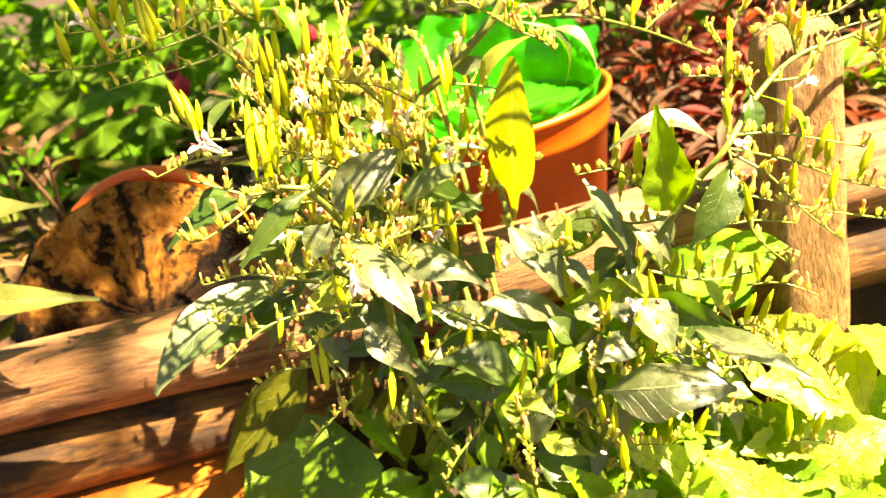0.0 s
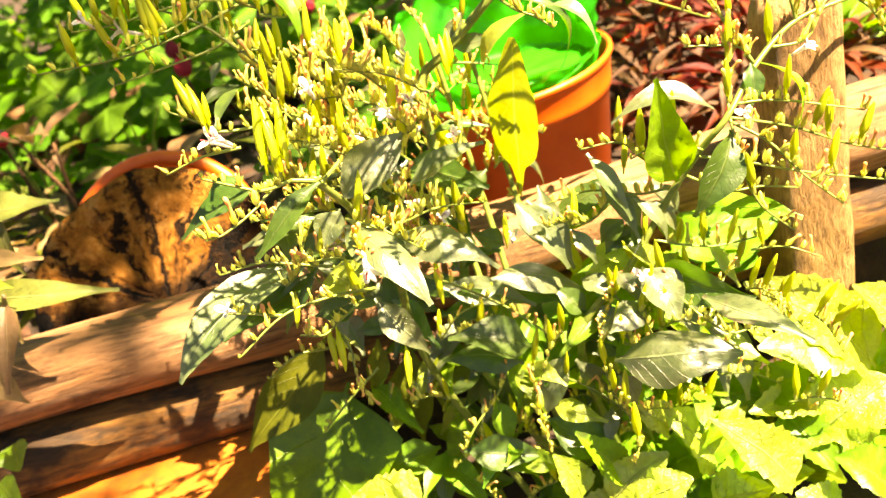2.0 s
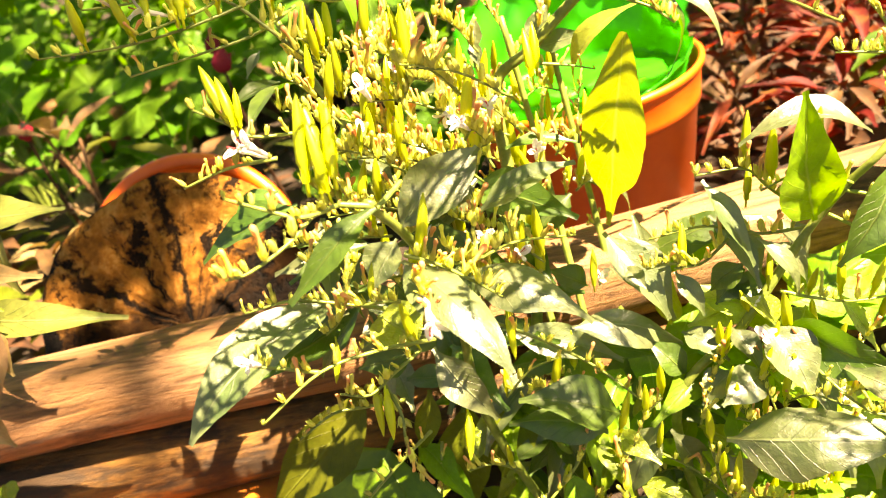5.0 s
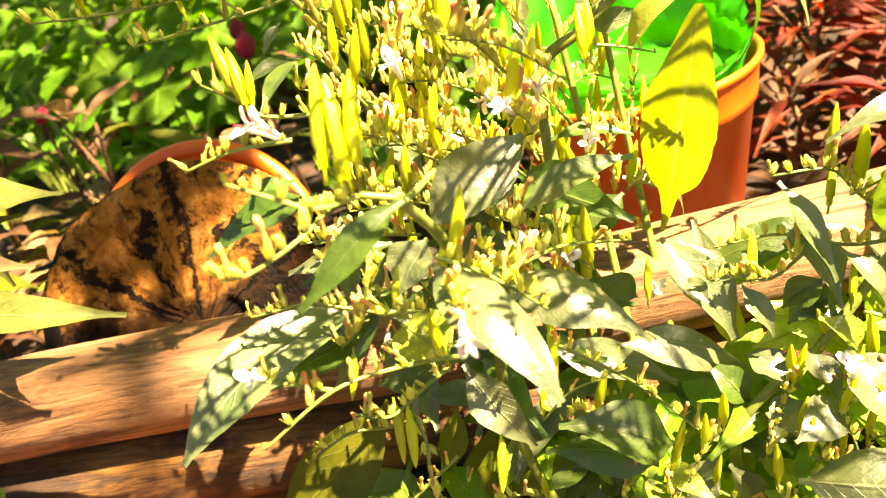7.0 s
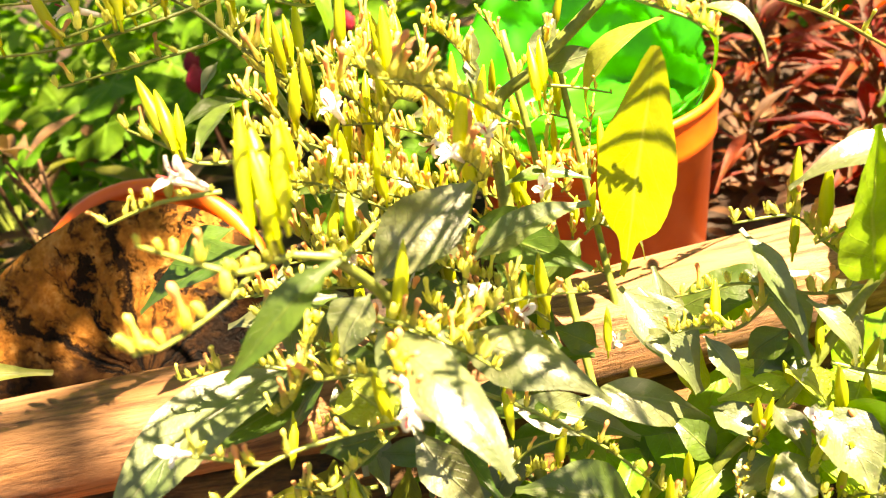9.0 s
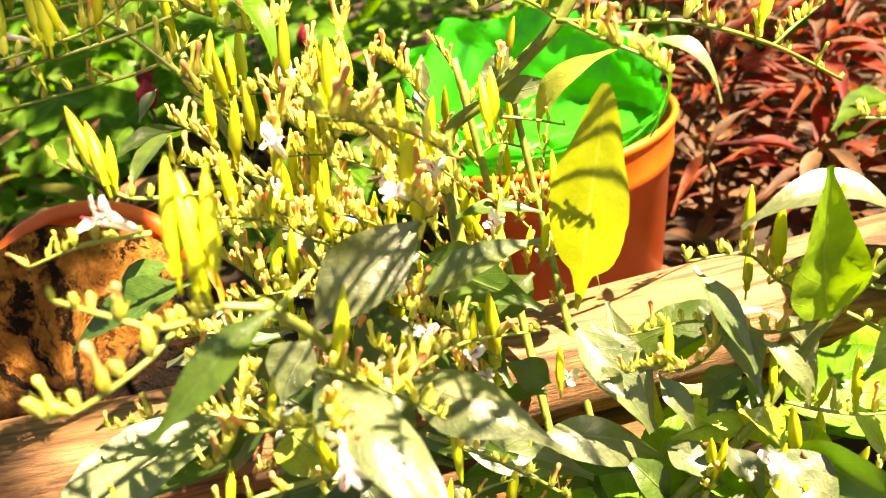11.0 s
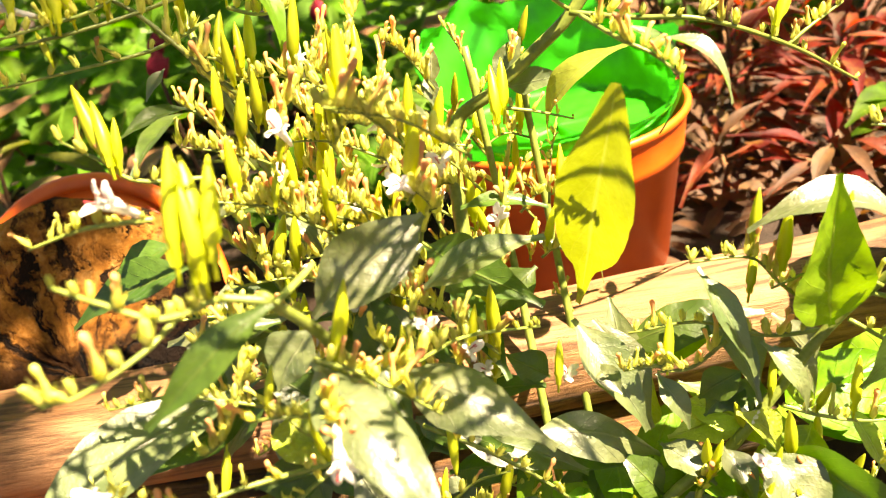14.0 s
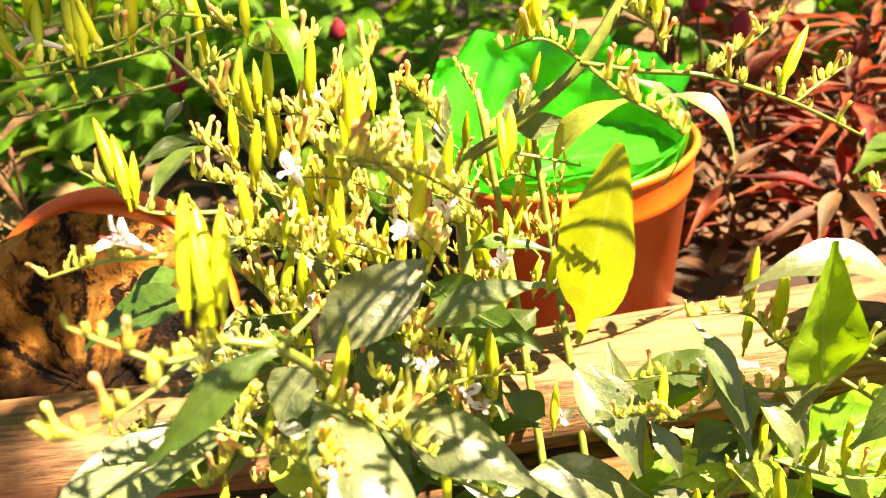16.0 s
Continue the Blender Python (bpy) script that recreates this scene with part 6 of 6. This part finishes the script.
for x, y, z, q in ((-0.242, 0.80, 0.240, 0.8), (-0.43, 0.78, 0.232, 0.6), (-0.31, 0.98, 0.225, 0.8), (0.20, 0.81, 0.215, 0.8), (0.185, 0.88, 0.225, 0.8), (-0.15, 1.02, 0.22, 0.8)):
    cockscomb(x, y, z, q)

far_pole = new("fallen_pole", rough_pole((-0.7, 1.20, 0.14), (0.35, 1.12, 0.13), 0.045, FAR_WOOD, 9.0, name="fallen_pole"))
tagged(far_pole, "dark brown wooden pole lying behind the plants", "pole")


def scatter(name, count, place, size, width, mats_one, label, category, flat=0.3, seed=1):
    """Many loose leaves as one mesh."""
    rng = random.Random(seed)
    V, F, U = [], [], []
    for k in range(count):
        c = Vector(place(rng))
        a = rng.uniform(0, 6.28)
        d = Vector((math.cos(a), math.sin(a), rng.uniform(-flat, flat))).normalized()
        nor = Vector((rng.uniform(-flat, flat), rng.uniform(-flat, flat) - 0.2 * flat, 1)).normalized()
        side = nor.cross(d).normalized()
        L, wd = size * rng.uniform(0.6, 1.3), width * rng.uniform(0.6, 1.3)
        o = len(V)
        for i in range(5):
            s = i / 4
            h = wd * 0.5 * (math.sin(math.pi * (0.06 + 0.9 * s)) ** 0.8)
            p = c + d * L * (s - 0.5) + nor * L * 0.12 * math.sin(math.pi * s)
            V += [p - side * h + nor * h * 0.3, p, p + side * h + nor * h * 0.3]
            U += [(s, 0.0), (s, 0.5), (s, 1.0)]
        for i in range(4):
            b = o + 3 * i
            F += [(b, b + 1, b + 4, b + 3), (b + 1, b + 2, b + 5, b + 4)]
    return tagged(new(name, mesh_of(name, V, F, mats_one, U)), label, category, kind="stuff")


def on_bed(x, y):
    return (x, y, ground_height(x, y) + 0.004)


scatter("fallen_leaves", 1100, lambda r: on_bed(r.uniform(0.08, 0.75), r.uniform(0.56, 1.25)), 0.030, 0.011, LEAF_DRY, "dry brown fallen leaves on the soil", "leaf litter", 0.8, 3)
scatter("fallen_leaves", 160, lambda r: on_bed(r.uniform(-0.9, 0.08), r.uniform(0.56, 1.2)), 0.035, 0.014, LEAF_DRY, "dry brown fallen leaves on the soil", "leaf litter", 0.4, 4)


def hedge(r):
    a = r.uniform(0, 6.28)
    q = 1.75 + 0.5 * r.random()
    return (q * 1.2 * math.sin(a) * 0.9, 0.3 + q * math.cos(a), 0.02 + 0.55 * r.random() ** 1.3) if math.cos(a) > 0.2 else (q * math.sin(a), 0.3 + q * 0.4, 0.3 * r.random())


scatter("undergrowth", 2600, hedge, 0.07, 0.034, LEAF_HERB, "dense green undergrowth at the back of the bed", "undergrowth", 0.9, 8)
scatter("undergrowth", 1500, lambda r: (r.uniform(-1.9, -0.5), r.uniform(1.25, 2.3), 0.05 + 0.4 * r.random()), 0.06, 0.03, LEAF_HERB, "dense green undergrowth at the back of the bed", "undergrowth", 0.9, 14)
scatter("undergrowth", 1800, lambda r: (r.uniform(-1.3, 1.2), r.uniform(1.25, 1.9), 0.06 + 0.22 * r.random()), 0.06, 0.03, LEAF_GREEN, "dense green undergrowth at the back of the bed", "undergrowth", 0.9, 9)


# ---- unseen tree overhead, added so that its crown throws dappled shade on the bed and the log ----
tree = thing("unseen_shade_tree", (2.1, 0.3, 0.0), "unseen leafy tree added to shade the garden bed", "tree")
part("trunk", rough_pole((2.1, 0.3, -0.05), (1.88, 0.33, 1.5), 0.07, BARK, 12.0, name="trunk"), tree)
part("limb", mesh_of("limb", *tube(smooth_line([(1.885, 0.33, 1.44), (1.95, -0.35, 2.3), (1.70, -0.75, 3.2), (1.40, -0.65, 3.7)], 8), 0.05, 0.008, 8), BARK), tree)
for mid, end in (((1.40, 0.50, 1.64), (0.50, 0.52, 1.72)), ((1.40, 0.60, 1.66), (0.35, 0.80, 1.65)), ((1.45, 0.75, 1.6), (0.9, 1.0, 1.6))):
    part("limb", mesh_of("limb", *tube(smooth_line([(1.89, 0.33, 1.42), mid, end], 8), 0.03, 0.006, 8), BARK), tree)


def crown_spot(r):
    """A place in the unseen crown, picked by the patch of the bed that it is to shade."""
    while True:
        t = r.uniform(1.45, 1.95)
        gx, gy = r.uniform(-1.6, 1.3), r.uniform(0.36, 2.4)
        clump = noise.noise(Vector((gx * 5, gy * 5, 4))) + 0.35 * noise.noise(Vector((gx * 14, gy * 14, 9)))
        if -0.08 < gx < 0.16 and gy < 0.74:
            continue
        if gy > 0.62 and clump > (0.04 if gx > 0.14 and gy > 0.68 else 0.12 if gx > 0.05 else -0.30 if gy < 0.9 else -0.5):
            break
        if gx < -0.14 and gy > 0.485 and clump > -0.05:
            break
        if gx < -0.13 and 0.36 < gy < 0.485 and clump > 0.04:
            t = r.uniform(3.6, 4.4)
            break
    return tuple(Vector((gx, gy, 0.15)) + SUN_TO * t)


crown = scatter("crown", 5600, crown_spot, 0.055, 0.028, LEAF_GREEN, "", "", 0.6, 31)
crown.parent = tree
crown.matrix_parent_inverse = world_of(tree).inverted()
for key in ("label", "category"):
    if key in crown:
        del crown[key]
